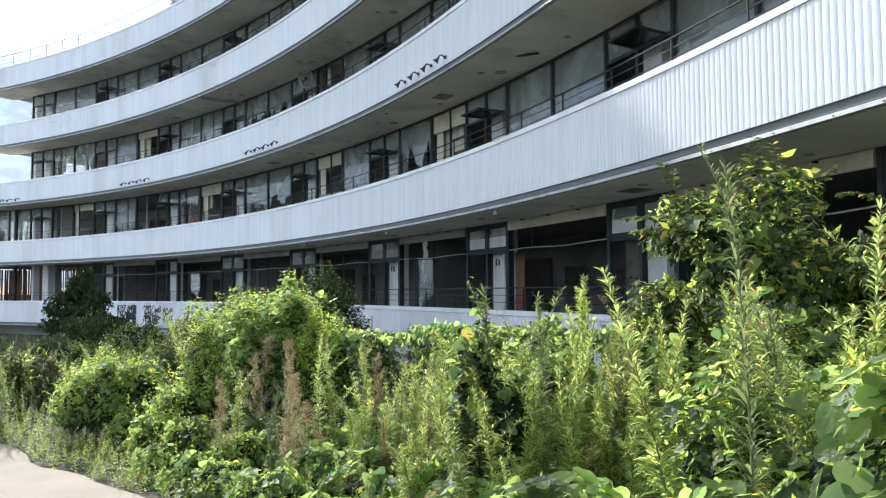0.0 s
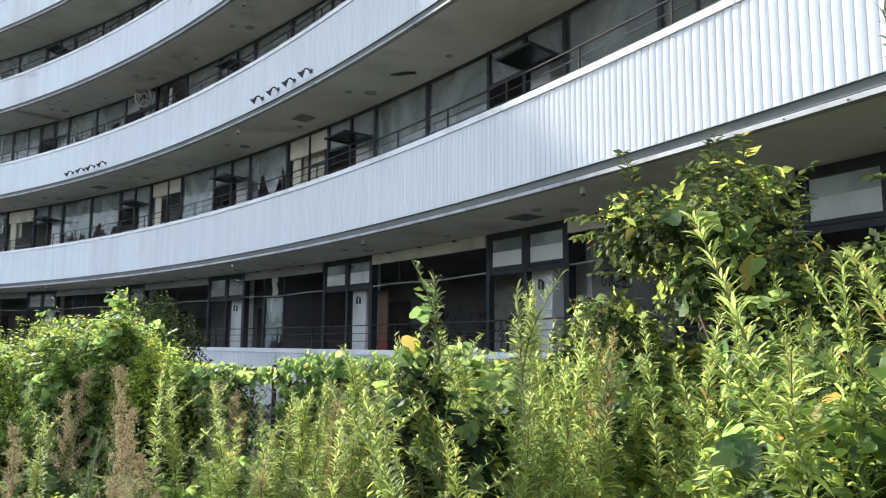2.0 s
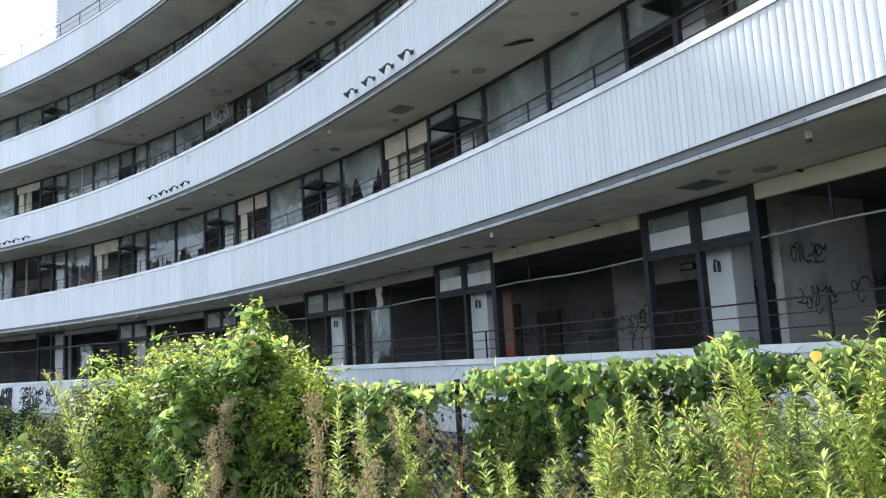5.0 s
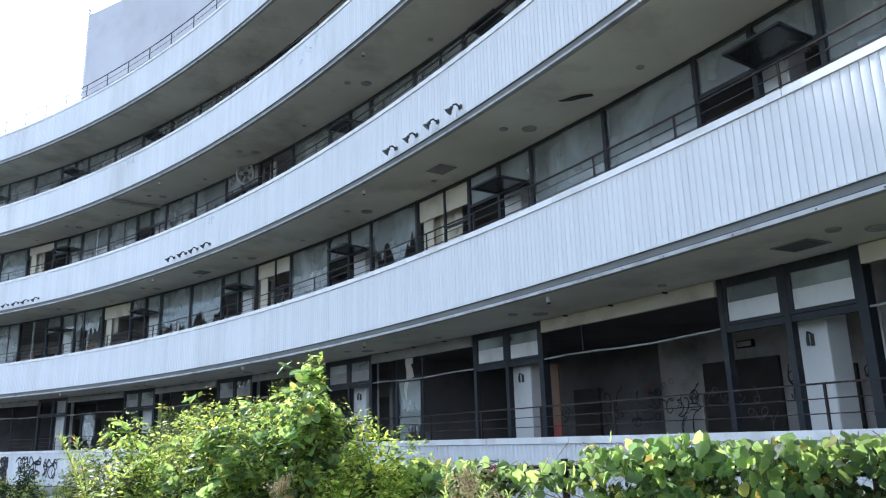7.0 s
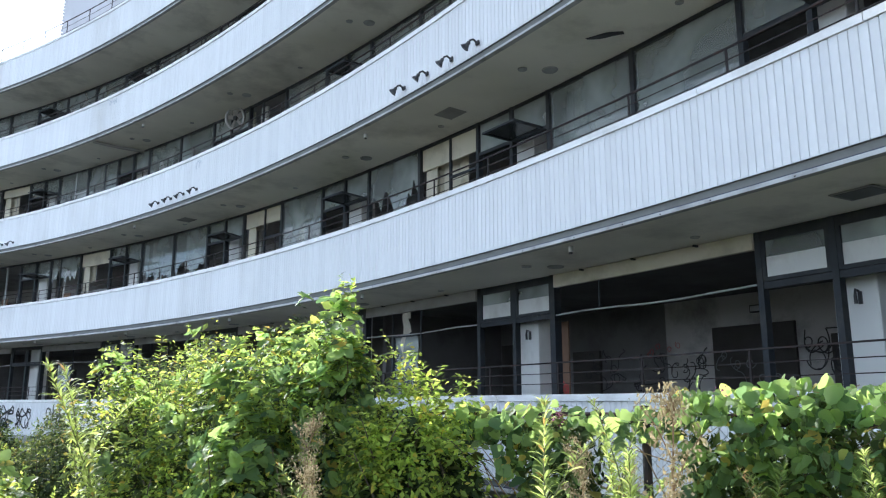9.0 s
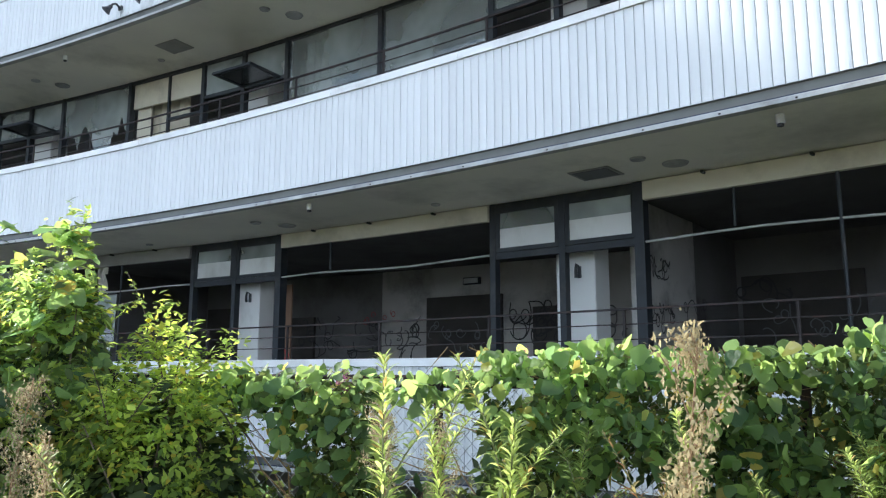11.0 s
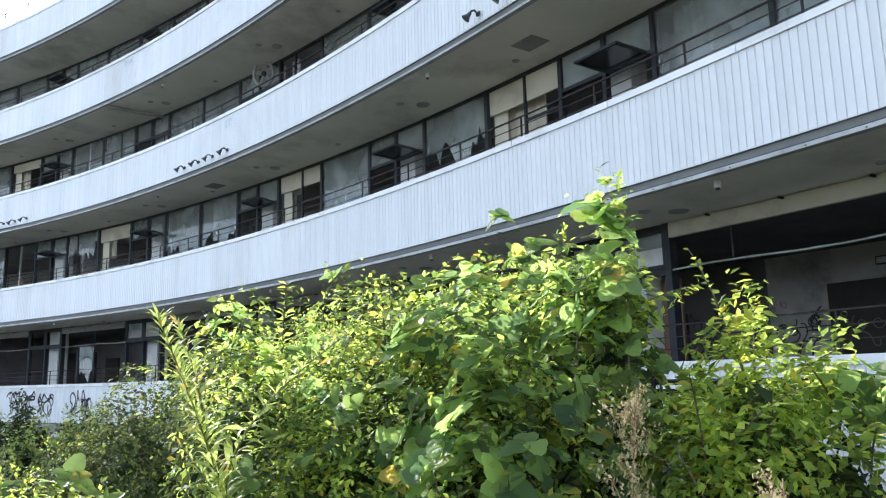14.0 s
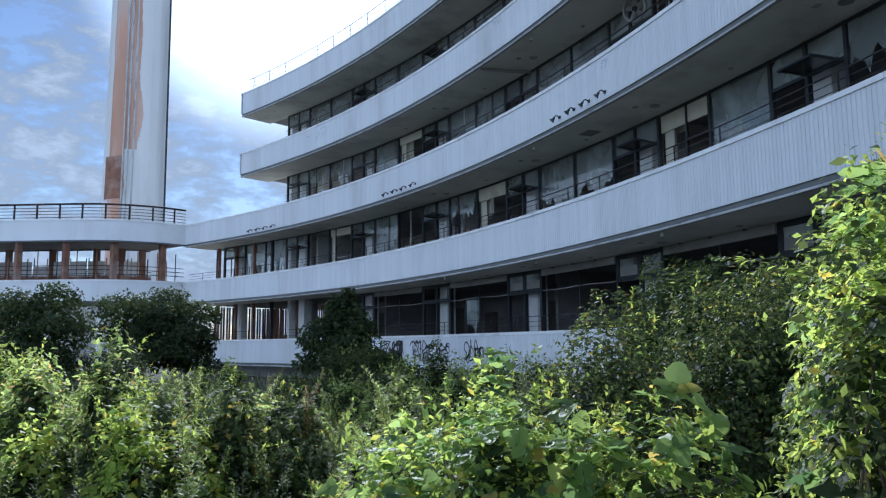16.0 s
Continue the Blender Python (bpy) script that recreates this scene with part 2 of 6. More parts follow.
TOWER_WHITE = material("tower_paint", (0.62, 0.61, 0.59), rough=0.7, vary=0.08, scale=0.4, stain=(0.3, 0.3, 0.3), stain_amount=0.5, stain_scale=0.25, stretch=(1, 1, 0.15))
TOWER_RUST = material("tower_rust_streak", (0.46, 0.27, 0.185), rough=0.85, vary=0.2, scale=0.5, stain=(0.56, 0.50, 0.46), stain_amount=0.95, stain_scale=0.45, stretch=(1, 1, 0.12))
PENT = material("penthouse_cladding", (0.50, 0.50, 0.53), rough=0.7, vary=0.08, scale=0.5, stain=(0.3, 0.3, 0.32), stain_amount=0.4, stain_scale=0.4)
ROAD = material("pale_concrete_paving", (0.32, 0.265, 0.21), rough=0.95, vary=0.12, scale=1.2, bump=0.35, bump_scale=45, stain=(0.25, 0.22, 0.18), stain_amount=0.5, stain_scale=0.7)
SOIL = material("soil_and_litter", (0.07, 0.06, 0.04), rough=1.0, vary=0.4, scale=2.5, bump=0.8, bump_scale=20, stain=(0.05, 0.07, 0.025), stain_amount=0.8, stain_scale=1.5)
BARK = material("bark", (0.11, 0.085, 0.06), rough=0.95, vary=0.3, scale=6, bump=0.6, bump_scale=30, stretch=(1, 1, 0.25))
STEM = material("green_stem", (0.13, 0.14, 0.05), rough=0.7, vary=0.25, scale=5)
DRYSTEM = material("dry_stem", (0.26, 0.17, 0.09), rough=0.9, vary=0.3, scale=5)
GALV = material("galvanised_wire", (0.42, 0.43, 0.44), rough=0.5, metal=0.6, vary=0.15, scale=5)
CURTAIN = material("faded_curtain", (0.50, 0.47, 0.40), rough=0.95, vary=0.12, scale=2, stain=(0.3, 0.22, 0.15), stain_amount=0.5, stain_scale=1.2, stretch=(3, 3, 0.4))
GLASS = glass_material("dusty_window_glass", (0.82, 0.86, 0.84), 0.42, 1.7)
FILM = material("whitened_glass_film", (0.66, 0.69, 0.68), rough=0.3, vary=0.1, scale=1.2, stain=(0.4, 0.42, 0.4), stain_amount=0.5, stain_scale=1.0)
BOARD = material("brown_board", (0.16, 0.095, 0.06), rough=0.8, vary=0.25, scale=2, stain=(0.06, 0.04, 0.03), stain_amount=0.6, stain_scale=1.5, stretch=(1, 1, 0.3))
SASH = material("dark_sash_sheet", (0.03, 0.035, 0.035), rough=0.25, vary=0.2, scale=3)
FROST = glass_material("filmed_window_glass", (0.8, 0.82, 0.8), 0.75)
KUDZU = leaf_material("kudzu_leaf", (0.036, 0.07, 0.03), (0.16, 0.23, 0.065), (0.25, 0.21, 0.045), 0.03, 0.55, 0.52, through=4.0, spec=0.35)
GOLD_GREEN = leaf_material("green_goldenrod_leaf", (0.07, 0.105, 0.03), (0.22, 0.28, 0.085), (0.26, 0.20, 0.07), 0.08, 0.58, 0.5, through=3.4)
GOLD = leaf_material("goldenrod_leaf", (0.15, 0.205, 0.06), (0.38, 0.46, 0.145), (0.34, 0.25, 0.07), 0.06, 0.58, 0.5, through=2.3)
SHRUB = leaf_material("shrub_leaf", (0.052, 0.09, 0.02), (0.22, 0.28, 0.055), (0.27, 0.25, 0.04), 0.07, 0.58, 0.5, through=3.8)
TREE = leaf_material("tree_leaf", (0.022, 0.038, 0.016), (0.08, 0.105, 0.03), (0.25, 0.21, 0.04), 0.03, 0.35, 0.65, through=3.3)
# near-black green: dark trees, and the shade painted inside leafy masses
DARKLEAF = leaf_material("dark_tree_and_shade_leaf", (0.016, 0.028, 0.012), (0.045, 0.062, 0.022), (0.09, 0.09, 0.02), 0.03, 0.3, 0.65, through=4.0)
FEATHER = leaf_material("grey_green_leaf", (0.075, 0.105, 0.045), (0.17, 0.21, 0.09), (0.26, 0.22, 0.12), 0.06, 0.4, 0.6, through=2.6)
DEAD = leaf_material("withered_leaf", (0.06, 0.042, 0.025), (0.17, 0.125, 0.075), (0.26, 0.21, 0.13), 0.1, 0.3, 0.9, through=1.6)
FADING = leaf_material("fading_goldenrod_leaf", (0.11, 0.10, 0.045), (0.30, 0.27, 0.10), (0.30, 0.17, 0.07), 0.25, 0.5, 0.6, through=2.3)
SEED = leaf_material("dry_seed_head", (0.27, 0.225, 0.12), (0.50, 0.43, 0.245), (0.5, 0.43, 0.26), 0.05, 0.35, 0.9, through=1.3)
# stained plaster with the dimness of the deep rooms put into its colour
DIM_PLASTER = material("dim_room_plaster", (0.17, 0.165, 0.16), rough=0.95, vary=0.25, scale=0.8, bump=0.1, stain=(0.04, 0.04, 0.04), stain_amount=0.85, stain_scale=0.5)
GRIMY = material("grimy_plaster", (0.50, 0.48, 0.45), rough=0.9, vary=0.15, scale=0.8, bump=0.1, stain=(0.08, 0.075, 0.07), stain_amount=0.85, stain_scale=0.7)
LIP = material("dulled_metal_lip", (0.40, 0.40, 0.395), rough=0.65, vary=0.15, scale=3, stain=(0.15, 0.14, 0.13), stain_amount=0.8, stain_scale=2.5)
FLOWER = leaf_material("mauve_petal", (0.12, 0.05, 0.07), (0.30, 0.12, 0.18), (0.2, 0.12, 0.08), 0.1, 0.3, 0.6, through=1.8)
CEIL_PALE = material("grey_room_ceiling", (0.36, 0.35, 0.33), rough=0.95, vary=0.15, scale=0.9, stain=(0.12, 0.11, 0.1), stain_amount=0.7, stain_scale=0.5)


# ---- mesh helpers ----
def part(name, bm, mat, parent=None, label=""):
    """Links a bmesh (or a mesh) as one object under a thing or a part."""
    if isinstance(bm, bmesh.types.BMesh):
        me = bpy.data.meshes.new(name)
        bm.to_mesh(me)
        bm.free()
    else:
        me = bm
    if mat and not me.materials:
        me.materials.append(mat)
    ob = new(name, me)
    ob.parent = parent
    if label:
        ob["label"] = label
    return ob


def mesh_from(name, verts, faces, mat=None):
    me = bpy.data.meshes.new(name)
    me.from_pydata([tuple(v) for v in verts], [], faces)
    if mat:
        me.materials.append(mat)
    return me


def box(bm, m, sx, sy, sz, bevel=0.0):
    """A box of that size centred at the pose m."""
    made = bmesh.ops.create_cube(bm, size=1, matrix=m @ Matrix.Diagonal((sx, sy, sz, 1)))
    if bevel:
        es = list({e for v in made["verts"] for e in v.link_edges})
        bmesh.ops.bevel(bm, geom=es, offset=bevel, segments=1, affect="EDGES")


def tube(bm, pts, radius, sides=6, taper=None):
    """A round bar along points."""
    rings = []
    pts = [Vector(p) for p in pts]
    for i, p in enumerate(pts):
        d = (pts[min(i + 1, len(pts) - 1)] - pts[max(i - 1, 0)]).normalized()
        a = d.orthogonal().normalized()
        b = d.cross(a)
        r = radius if taper is None else radius + (taper - radius) * i / (len(pts) - 1)
        rings.append([bm.verts.new(p + a * r * math.cos(k * math.tau / sides) + b * r * math.sin(k * math.tau / sides)) for k in range(sides)])
    for q, w in zip(rings, rings[1:]):
        for k in range(sides):
            bm.faces.new((q[k], q[(k + 1) % sides], w[(k + 1) % sides], w[k]))
    bm.faces.new(rings[0][::-1])
    bm.faces.new(rings[-1])


R = 62.2  # radius of the facade, centre at the origin


def on(arc, rho=0.0, z=0.0):
    """A point at that length along the facade, that far behind its face."""
    a = arc / R
    return Vector(((R + rho) * math.cos(a), (R + rho) * math.sin(a), z))


def at(arc, rho=0.0, z=0.0):
    """The same as a pose: x points into the building, y along the facade."""
    return Matrix.Translation(on(arc, rho, z)) @ pose(0, 0, 0, 0, 0, math.degrees(arc / R))


def sweep(bm, a0, a1, profile, step=0.6, closed=True):
    """Sweeps a closed profile of (rho, z) along the facade from arc a0 to a1."""
    n = max(2, int(abs(a1 - a0) / step) + 1)
    rings = [[bm.verts.new(on(a0 + (a1 - a0) * i / (n - 1), r, z)) for r, z in profile] for i in range(n)]
    k = len(profile)
    for q, w in zip(rings, rings[1:]):
        for j in range(k if closed else k - 1):
            bm.faces.new((q[j], w[j], w[(j + 1) % k], q[(j + 1) % k]))
    if closed:
        bm.faces.new(rings[0])
        bm.faces.new(rings[-1][::-1])
    bmesh.ops.recalc_face_normals(bm, faces=bm.faces)


def rect(r0, r1, z0, z1):
    return [(r0, z0), (r1, z0), (r1, z1), (r0, z1)]


def thing(name, label, category, group="", m=None, kind=""):
    ob = new(name)
    ob.empty_display_size = 0.2
    if m is not None:
        ob.matrix_world = m
    return tagged(ob, label, category, group, kind)


# ---- ground ----
def ground_z(y):
    """The lane falls gently along the walk."""
    t = min(1.0, max(0.0, (y + 21.0) / 15.0))
    return 0.5 - 1.0 * t


def make_ground():
    xs = [-2500, -600, -150, -40, 0, 20, 30, 36, 40, 44, 47, 50, 52, 53, 54, 55, 56, 57, 58, 60, 62, 66, 75, 100, 300, 900, 2500]
    ys = [-2500, -600, -150, -60, -40, -30, -26] + [-24 + 0.75 * i for i in range(30)] + [0, 3, 6, 10, 14, 18, 24, 30, 40, 55, 80, 150, 600, 2500]
    bm = bmesh.new()
    grid = []
    for y in ys:
        line = []
        for x in xs:
            bumpy = 0.05 * noise.noise((x * 0.6, y * 0.6, 0)) if 30 < x < 62 and -30 < y < 45 else 0
            line.append(bm.verts.new((x, y, ground_z(y) + bumpy - 0.03)))
        grid.append(line)
    for a, b in zip(grid, grid[1:]):
        for i in range(len(xs) - 1):
            bm.faces.new((a[i], a[i + 1], b[i + 1], b[i]))
    return tagged(part("ground", bm, SOIL), "dark soil with leaf litter under the weeds", "ground", kind="structure")


make_ground()
# paved lane, on which the walk goes
bm = bmesh.new()
edge = []
for i in range(50):
    y = -30 + 0.6 * i
    x1 = 55.25 + 0.18 * noise.noise((y * 0.7, 3, 0)) + 0.1 * noise.noise((y * 2.3, 8, 0))
    if y > -12.5:
        x1 -= (y + 12.5) * 0.27
    edge.append((y, x1))
prev = None
for y, x1 in edge:
    if y > -1.4:
        break
    row_ = [bm.verts.new((x, y, ground_z(y) + 0.045)) for x in (x1 - 6.5, x1 - 4, x1 - 2, x1 - 1, x1)] + [bm.verts.new((x1 + 0.02, y, ground_z(y) - 0.08))]
    if prev:
        for i in range(5):
            bm.faces.new((prev[i], prev[i + 1], row_[i + 1], row_[i]))
    prev = row_
tagged(part("pavement", bm, ROAD), "pale worn concrete lane with a ragged weedy edge", "pavement", kind="structure")

# ---- the curved building ----
H = 3.6
ARC0 = -36.0
ARC1 = [45.0, 45.0, 45.0, 39.3, 39.3]
ARC_ROOM = [45.0, 45.0, 37.4, 37.4]
BAY = 6.21
PITCH = 0.107


def top(k):
    """Height of the coping of band k."""
    return 1.55 + H * k


building = thing("curved_building", "derelict white concave office building with ribbed balcony bands", "building")

SLAT_H = 1.17


def slat_profile():
    w = PITCH / 2 - 0.0028
    return [(-w, 0.0168), (-w + 0.003, 0.003), (-w * 0.5, -0.001), (0, -0.002), (w * 0.5, -0.001), (w - 0.003, 0.003), (w, 0.0168)]


def slat_mesh():
    vs, fs = [], []
    p = slat_profile()
    for y, x in p:
        vs += [(R + x, y, 0), (R + x, y, SLAT_H)]
    for i in range(len(p) - 1):
        fs.append((2 * i, 2 * i + 1, 2 * i + 3, 2 * i + 2))
    return mesh_from("slat", vs, fs, WHITE)


def joined_slats(name, angles, z, parent):
    p = slat_profile()
    base = np.array([[R + x, y, h] for y, x in p for h in (0, SLAT_H)])
    n = len(base)
    vs, fs = [], []
    for k, a in enumerate(angles):
        c, s = math.cos(a), math.sin(a)
        vs += [(x * c - y * s, x * s + y * c, h + z) for x, y, h in base]
        for i in range(len(p) - 1):
            o = k * n + 2 * i
            fs.append((o, o + 1, o + 3, o + 2))
    ob = part(name, mesh_from(name, vs, fs, WHITE_FAR), None, parent)
    return tagged(ob, kind="stuff")


SLATS_SINGLE = {1: (-20.0, 6.0), 2: (-9.0, 9.0)}  # stretches of the facade whose slats are single pieces
slat_jobs = []

for k in range(5):
    T = top(k)
    band = part("parapet", bmesh.new(), None, building)
    bm = bmesh.new()
    sweep(bm, ARC0, ARC1[k], rect(0.017, 0.16, T - 1.27, T - 0.02))
    me = bpy.data.meshes.new("parapet")
    bm.to_mesh(me)
    bm.free()
    me.materials.append(BACKING)
    band.data = me
    band["label"] = "white ribbed metal balcony band"
    # coping in lengths of about two metres
    n = int((ARC1[k] - ARC0) / 2.07)
    for i in range(n):
        a0 = ARC0 + (ARC1[k] - ARC0) * i / n
        a1 = ARC0 + (ARC1[k] - ARC0) * (i + 1) / n - 0.012
        bm = bmesh.new()
        sweep(bm, a0, a1, rect(-0.022, 0.18, T - 0.095, T), 1.0)
        part("coping", bm, COPING, band)
    bm = bmesh.new()
    sweep(bm, ARC0, ARC1[k], rect(0.035, 0.12, T - 1.366, T - 1.272))
    part("shadow_gap", bm, RECESS, band, "dark grey recess under the ribbed panels")
    bm = bmesh.new()
    sweep(bm, ARC0, ARC1[k], rect(0.022, 0.12, T - 1.382, T - 1.368))
    part("seal", bm, SEAL, band, "dark blue rubber seal")
    bm = bmesh.new()
    sweep(bm, ARC0, ARC1[k], [(-0.012, T - 1.438), (0.088, T - 1.438), (0.088, T - 1.384), (0.004, T - 1.384), (-0.004, T - 1.394)])
    part("drip_edge", bm, LIP, band, "stained bright metal drip strip")
    if k < 3:
        bm = bmesh.new()
        for i in range(int((ARC1[k] - ARC0) / 0.9)):
            box(bm, at(ARC0 + 0.9 * i + 0.2 * math.sin(i * 7.7), -0.010, T - 1.418), 0.012, 0.022, 0.014, 0.003)
        tagged(part("screw", bm, RAIL, band), kind="stuff")
    slat_jobs.append((k, band, T - 1.27))
    if k:
        # soffit and slab
        bm = bmesh.new()
        sweep(bm, ARC0, ARC1[k], rect(0.09, 1.98, T - 1.425, T - 1.33))
        part("soffit", bm, SOFFIT, building, "stained grey soffit board under the balcony")
    bm = bmesh.new()
    sweep(bm, ARC0, ARC1[k], rect(0.165, 12.0, T - 1.32, T - 0.92))
    part("floor_slab", bm, CONCRETE, building)
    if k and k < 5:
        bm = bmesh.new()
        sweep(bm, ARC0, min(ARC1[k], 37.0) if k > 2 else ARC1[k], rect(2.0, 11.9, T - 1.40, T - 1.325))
        # ground-floor rooms get the ceiling with shade in its colour
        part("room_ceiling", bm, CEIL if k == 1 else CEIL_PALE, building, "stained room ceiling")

# dark slot in the lowest band, painted as a black strip over the slats
bm = bmesh.new()
box(bm, at(2.35, -0.004, top(0) - 0.62), 0.012, 0.035, 0.62)
part("slot", bm, LAMP_BLACK, building, "narrow black strip for the dark of a slot")

# end returns of the two upper bands
for k in (3, 4):
    T = top(k)
    for i in range(20):
        bm = bmesh.new()
        box(bm, at(ARC1[k], 0.25 + 0.6 * i, T - 0.67) @ pose(0, 0.012, 0), 0.592, 0.03, 1.2, 0.004)
        part("end_panel", bm, WHITE_FAR, building)
    bm = bmesh.new()
    box(bm, at(ARC1[k], 6.0, T - 0.045), 12.1, 0.16, 0.09)
    part("end_coping", bm, COPING, building)

# balcony railings
for k in range(5):
    T = top(k)
    railing = part("railing", bmesh.new(), None, building, "thin rusty three-bar balcony railing")
    zs = (0.16, 0.31, 0.46) if k < 4 else (0.3, 0.55, 0.8)
    bm = bmesh.new()
    end_a = ARC1[k] - 0.3 if k in (0, 1, 4) else 35.0
    sweep(bm, ARC0, end_a, rect(0.225, 0.255, T + zs[2] - 0.008, T + zs[2] + 0.012))
    me = bpy.data.meshes.new("railing")
    bm.to_mesh(me)
    bm.free()
    me.materials.append(RAIL)
    railing.data = me
    for z in zs[:2]:
        bm = bmesh.new()
        sweep(bm, ARC0, end_a, rect(0.234, 0.246, T + z - 0.006, T + z + 0.006))
        part("bar", bm, RAIL, railing)
    bm = bmesh.new()
    box(bm, Matrix.Translation((R + 0.24, 0, (zs[2] - 0.9) / 2)), 0.024, 0.024, zs[2] + 0.9)
    me = bpy.data.meshes.new("rail_post")
    bm.to_mesh(me)
    bm.free()
    a = -30.0
    while a < end_a - 0.1:
        p = part("rail_post", me, RAIL, railing)
        p.matrix_basis = pose(0, 0, T, 0, 0, math.degrees(a / R))
        a += 1.63


# ---- windows and rooms ----
def post(bm, arc, z0, z1, w=0.07, d=0.12, rho=1.9):
    box(bm, at(arc, rho, (z0 + z1) / 2), d, w, z1 - z0)


def hbar(bm, a0, a1, z, h=0.06, d=0.09, rho=1.9):
    p, q = on(a0, rho, z), on(a1, rho, z)
    m = Matrix.Translation((p + q) / 2) @ pose(0, 0, 0, 0, 0, math.degrees((a0 + a1) / 2 / R))
    box(bm, m, d, (q - p).length, h)


def pane_mesh(a0, a1, z0, z1, broken, rng, rho=1.9):
    """A sheet of glass between two posts; broken ones keep a ragged upper sheet and shards at the foot."""
    bm = bmesh.new()
    n = 18 if broken else 1
    low, foot = [], []
    h = z1 - z0
    edge_z = (0.36 + 0.42 * ((a0 * 7.31 + z0 * 3.7) % 1.0)) * h
    for i in range(n + 1):
        u = i / n
        j = edge_z + h * 0.30 * (noise.noise((u * 3.5, a0 * 3.1, z0)) + 0.55 * noise.noise((u * 13, a0, z0 * 2.7)))
        low.append(min(h * 0.9, max(0.02, j)))
        s = h * (-0.05 + 0.7 * noise.noise((u * 4 + 9, a0 * 2.3, z0)) + 0.35 * noise.noise((u * 15, a0 * 1.7, z0 + 5)))
        foot.append(max(0.01, min(s, low[-1] - 0.05)))

    def sheet(lo, hi):
        v = [[(bm.verts.new(on(a0 + (a1 - a0) * i / n, rho - 0.003, z0 + (lo[i] if s else hi[i]))), bm.verts.new(on(a0 + (a1 - a0) * i / n, rho + 0.003, z0 + (lo[i] if s else hi[i])))) for s in (1, 0)] for i in range(n + 1)]
        for p, q in zip(v, v[1:]):
            (a, b), (c, d) = p
            (e, f), (g, hh) = q
            for fc in ((a, c, g, e), (b, f, hh, d), (a, e, f, b), (c, d, hh, g)):
                bm.faces.new(fc)

    if broken == "shards":
        sheet([0.0] * (n + 1), foot)
    elif broken:
        sheet(low, [h] * (n + 1))
    else:
        sheet([0, 0], [h, h])
    bmesh.ops.recalc_face_normals(bm, faces=bm.faces)
    return bm


def window(arc_a, arc_b, z0, z1, rng, state, transom=None, mat=None):
    """A framed window between two arcs (arc_a > arc_b). state: open, whole or broken."""
    bm = bmesh.new()
    post(bm, arc_a, z0, z1, 0.085 if state != "thin" else 0.05)
    hbar(bm, arc_a - 0.04, arc_b + 0.04, z1 - 0.03, 0.06)
    hbar(bm, arc_a - 0.04, arc_b + 0.04, z0 + 0.03, 0.06)
    if transom:
        hbar(bm, arc_a - 0.04, arc_b + 0.04, transom, 0.07)
    frame_ob = part("window", bm, FRAME, building, "dark metal window frame with dusty broken glass" if state == "broken" else "dark metal window frame")
    if state in ("whole", "broken"):
        p = part("pane", pane_mesh(arc_a - 0.045, arc_b + 0.045, z0 + 0.06, (transom or z1) - 0.06, state == "broken", rng), mat or GLASS, frame_ob)
        p.visible_shadow = False
        if state == "broken":
            p = part("shard", pane_mesh(arc_a - 0.045, arc_b + 0.045, z0 + 0.06, (transom or z1) - 0.06, "shards", rng), mat or GLASS, frame_ob, "jagged glass left in the sill")
            p.visible_shadow = False
    if transom:
        p = part("pane", pane_mesh(arc_a - 0.045, arc_b + 0.045, transom + 0.04, z1 - 0.06, False, rng), mat or GLASS, frame_ob)
        p.visible_shadow = False
    return frame_ob


def awning(arc_a, arc_b, z, length, tilt, parent):
    """A top-hung sash pushed outwards."""
    w = arc_a - arc_b - 0.1
    m = at((arc_a + arc_b) / 2, 1.78, z) @ pose(0, 0, 0, 0, 90 - tilt, 0)
    sash = bmesh.new()
    for s in (-1, 1):
        box(sash, m @ Matrix.Translation((0, s * (w / 2 - 0.025), -length / 2)), 0.04, 0.05, length)
    for zz in (0.025, length - 0.025):
        box(sash, m @ Matrix.Translation((0, 0, -zz)), 0.04, w, 0.05)
    ob = part("open_sash", sash, FRAME, parent, "top-hung sash pushed open")
    bm = bmesh.new()
    box(bm, m @ Matrix.Translation((0, 0, -length / 2)), 0.008, w - 0.08, length - 0.08)
    g = part("sash_pane", bm, SASH, ob)
    return ob




def hang_sheet(w0, w1, z, hang, mat):
    """A drape or paper hanging behind the glass."""
    bm = bmesh.new()
    nn = 14
    vs = [[bm.verts.new(on(w0 + (w1 - w0) * c / nn, 2.2 + 0.04 * math.sin(c * 1.9 + w0), zz + (0.12 * noise.noise((c * 0.5, w0, 1)) if zz < z else 0))) for c in range(nn + 1)] for zz in (z, z - hang)]
    for c in range(nn):
        bm.faces.new((vs[0][c], vs[0][c + 1], vs[1][c + 1], vs[1][c]))
    ob = part("curtain", bm, mat, building, "faded torn sheet behind the window")
    md_ = ob.modifiers.new("thick", "SOLIDIFY")
    md_.thickness = 0.012


def board(a0, a1, za, zb, parent, rho=2.05):
    bm = bmesh.new()
    box(bm, at((a0 + a1) / 2, rho, (za + zb) / 2) @ pose(0, 0, 0, 0, 0, 0), 0.03, abs(a0 - a1), zb - za, 0.004)
    part("board", bm, BOARD, parent, "brown board leaning behind the frame")


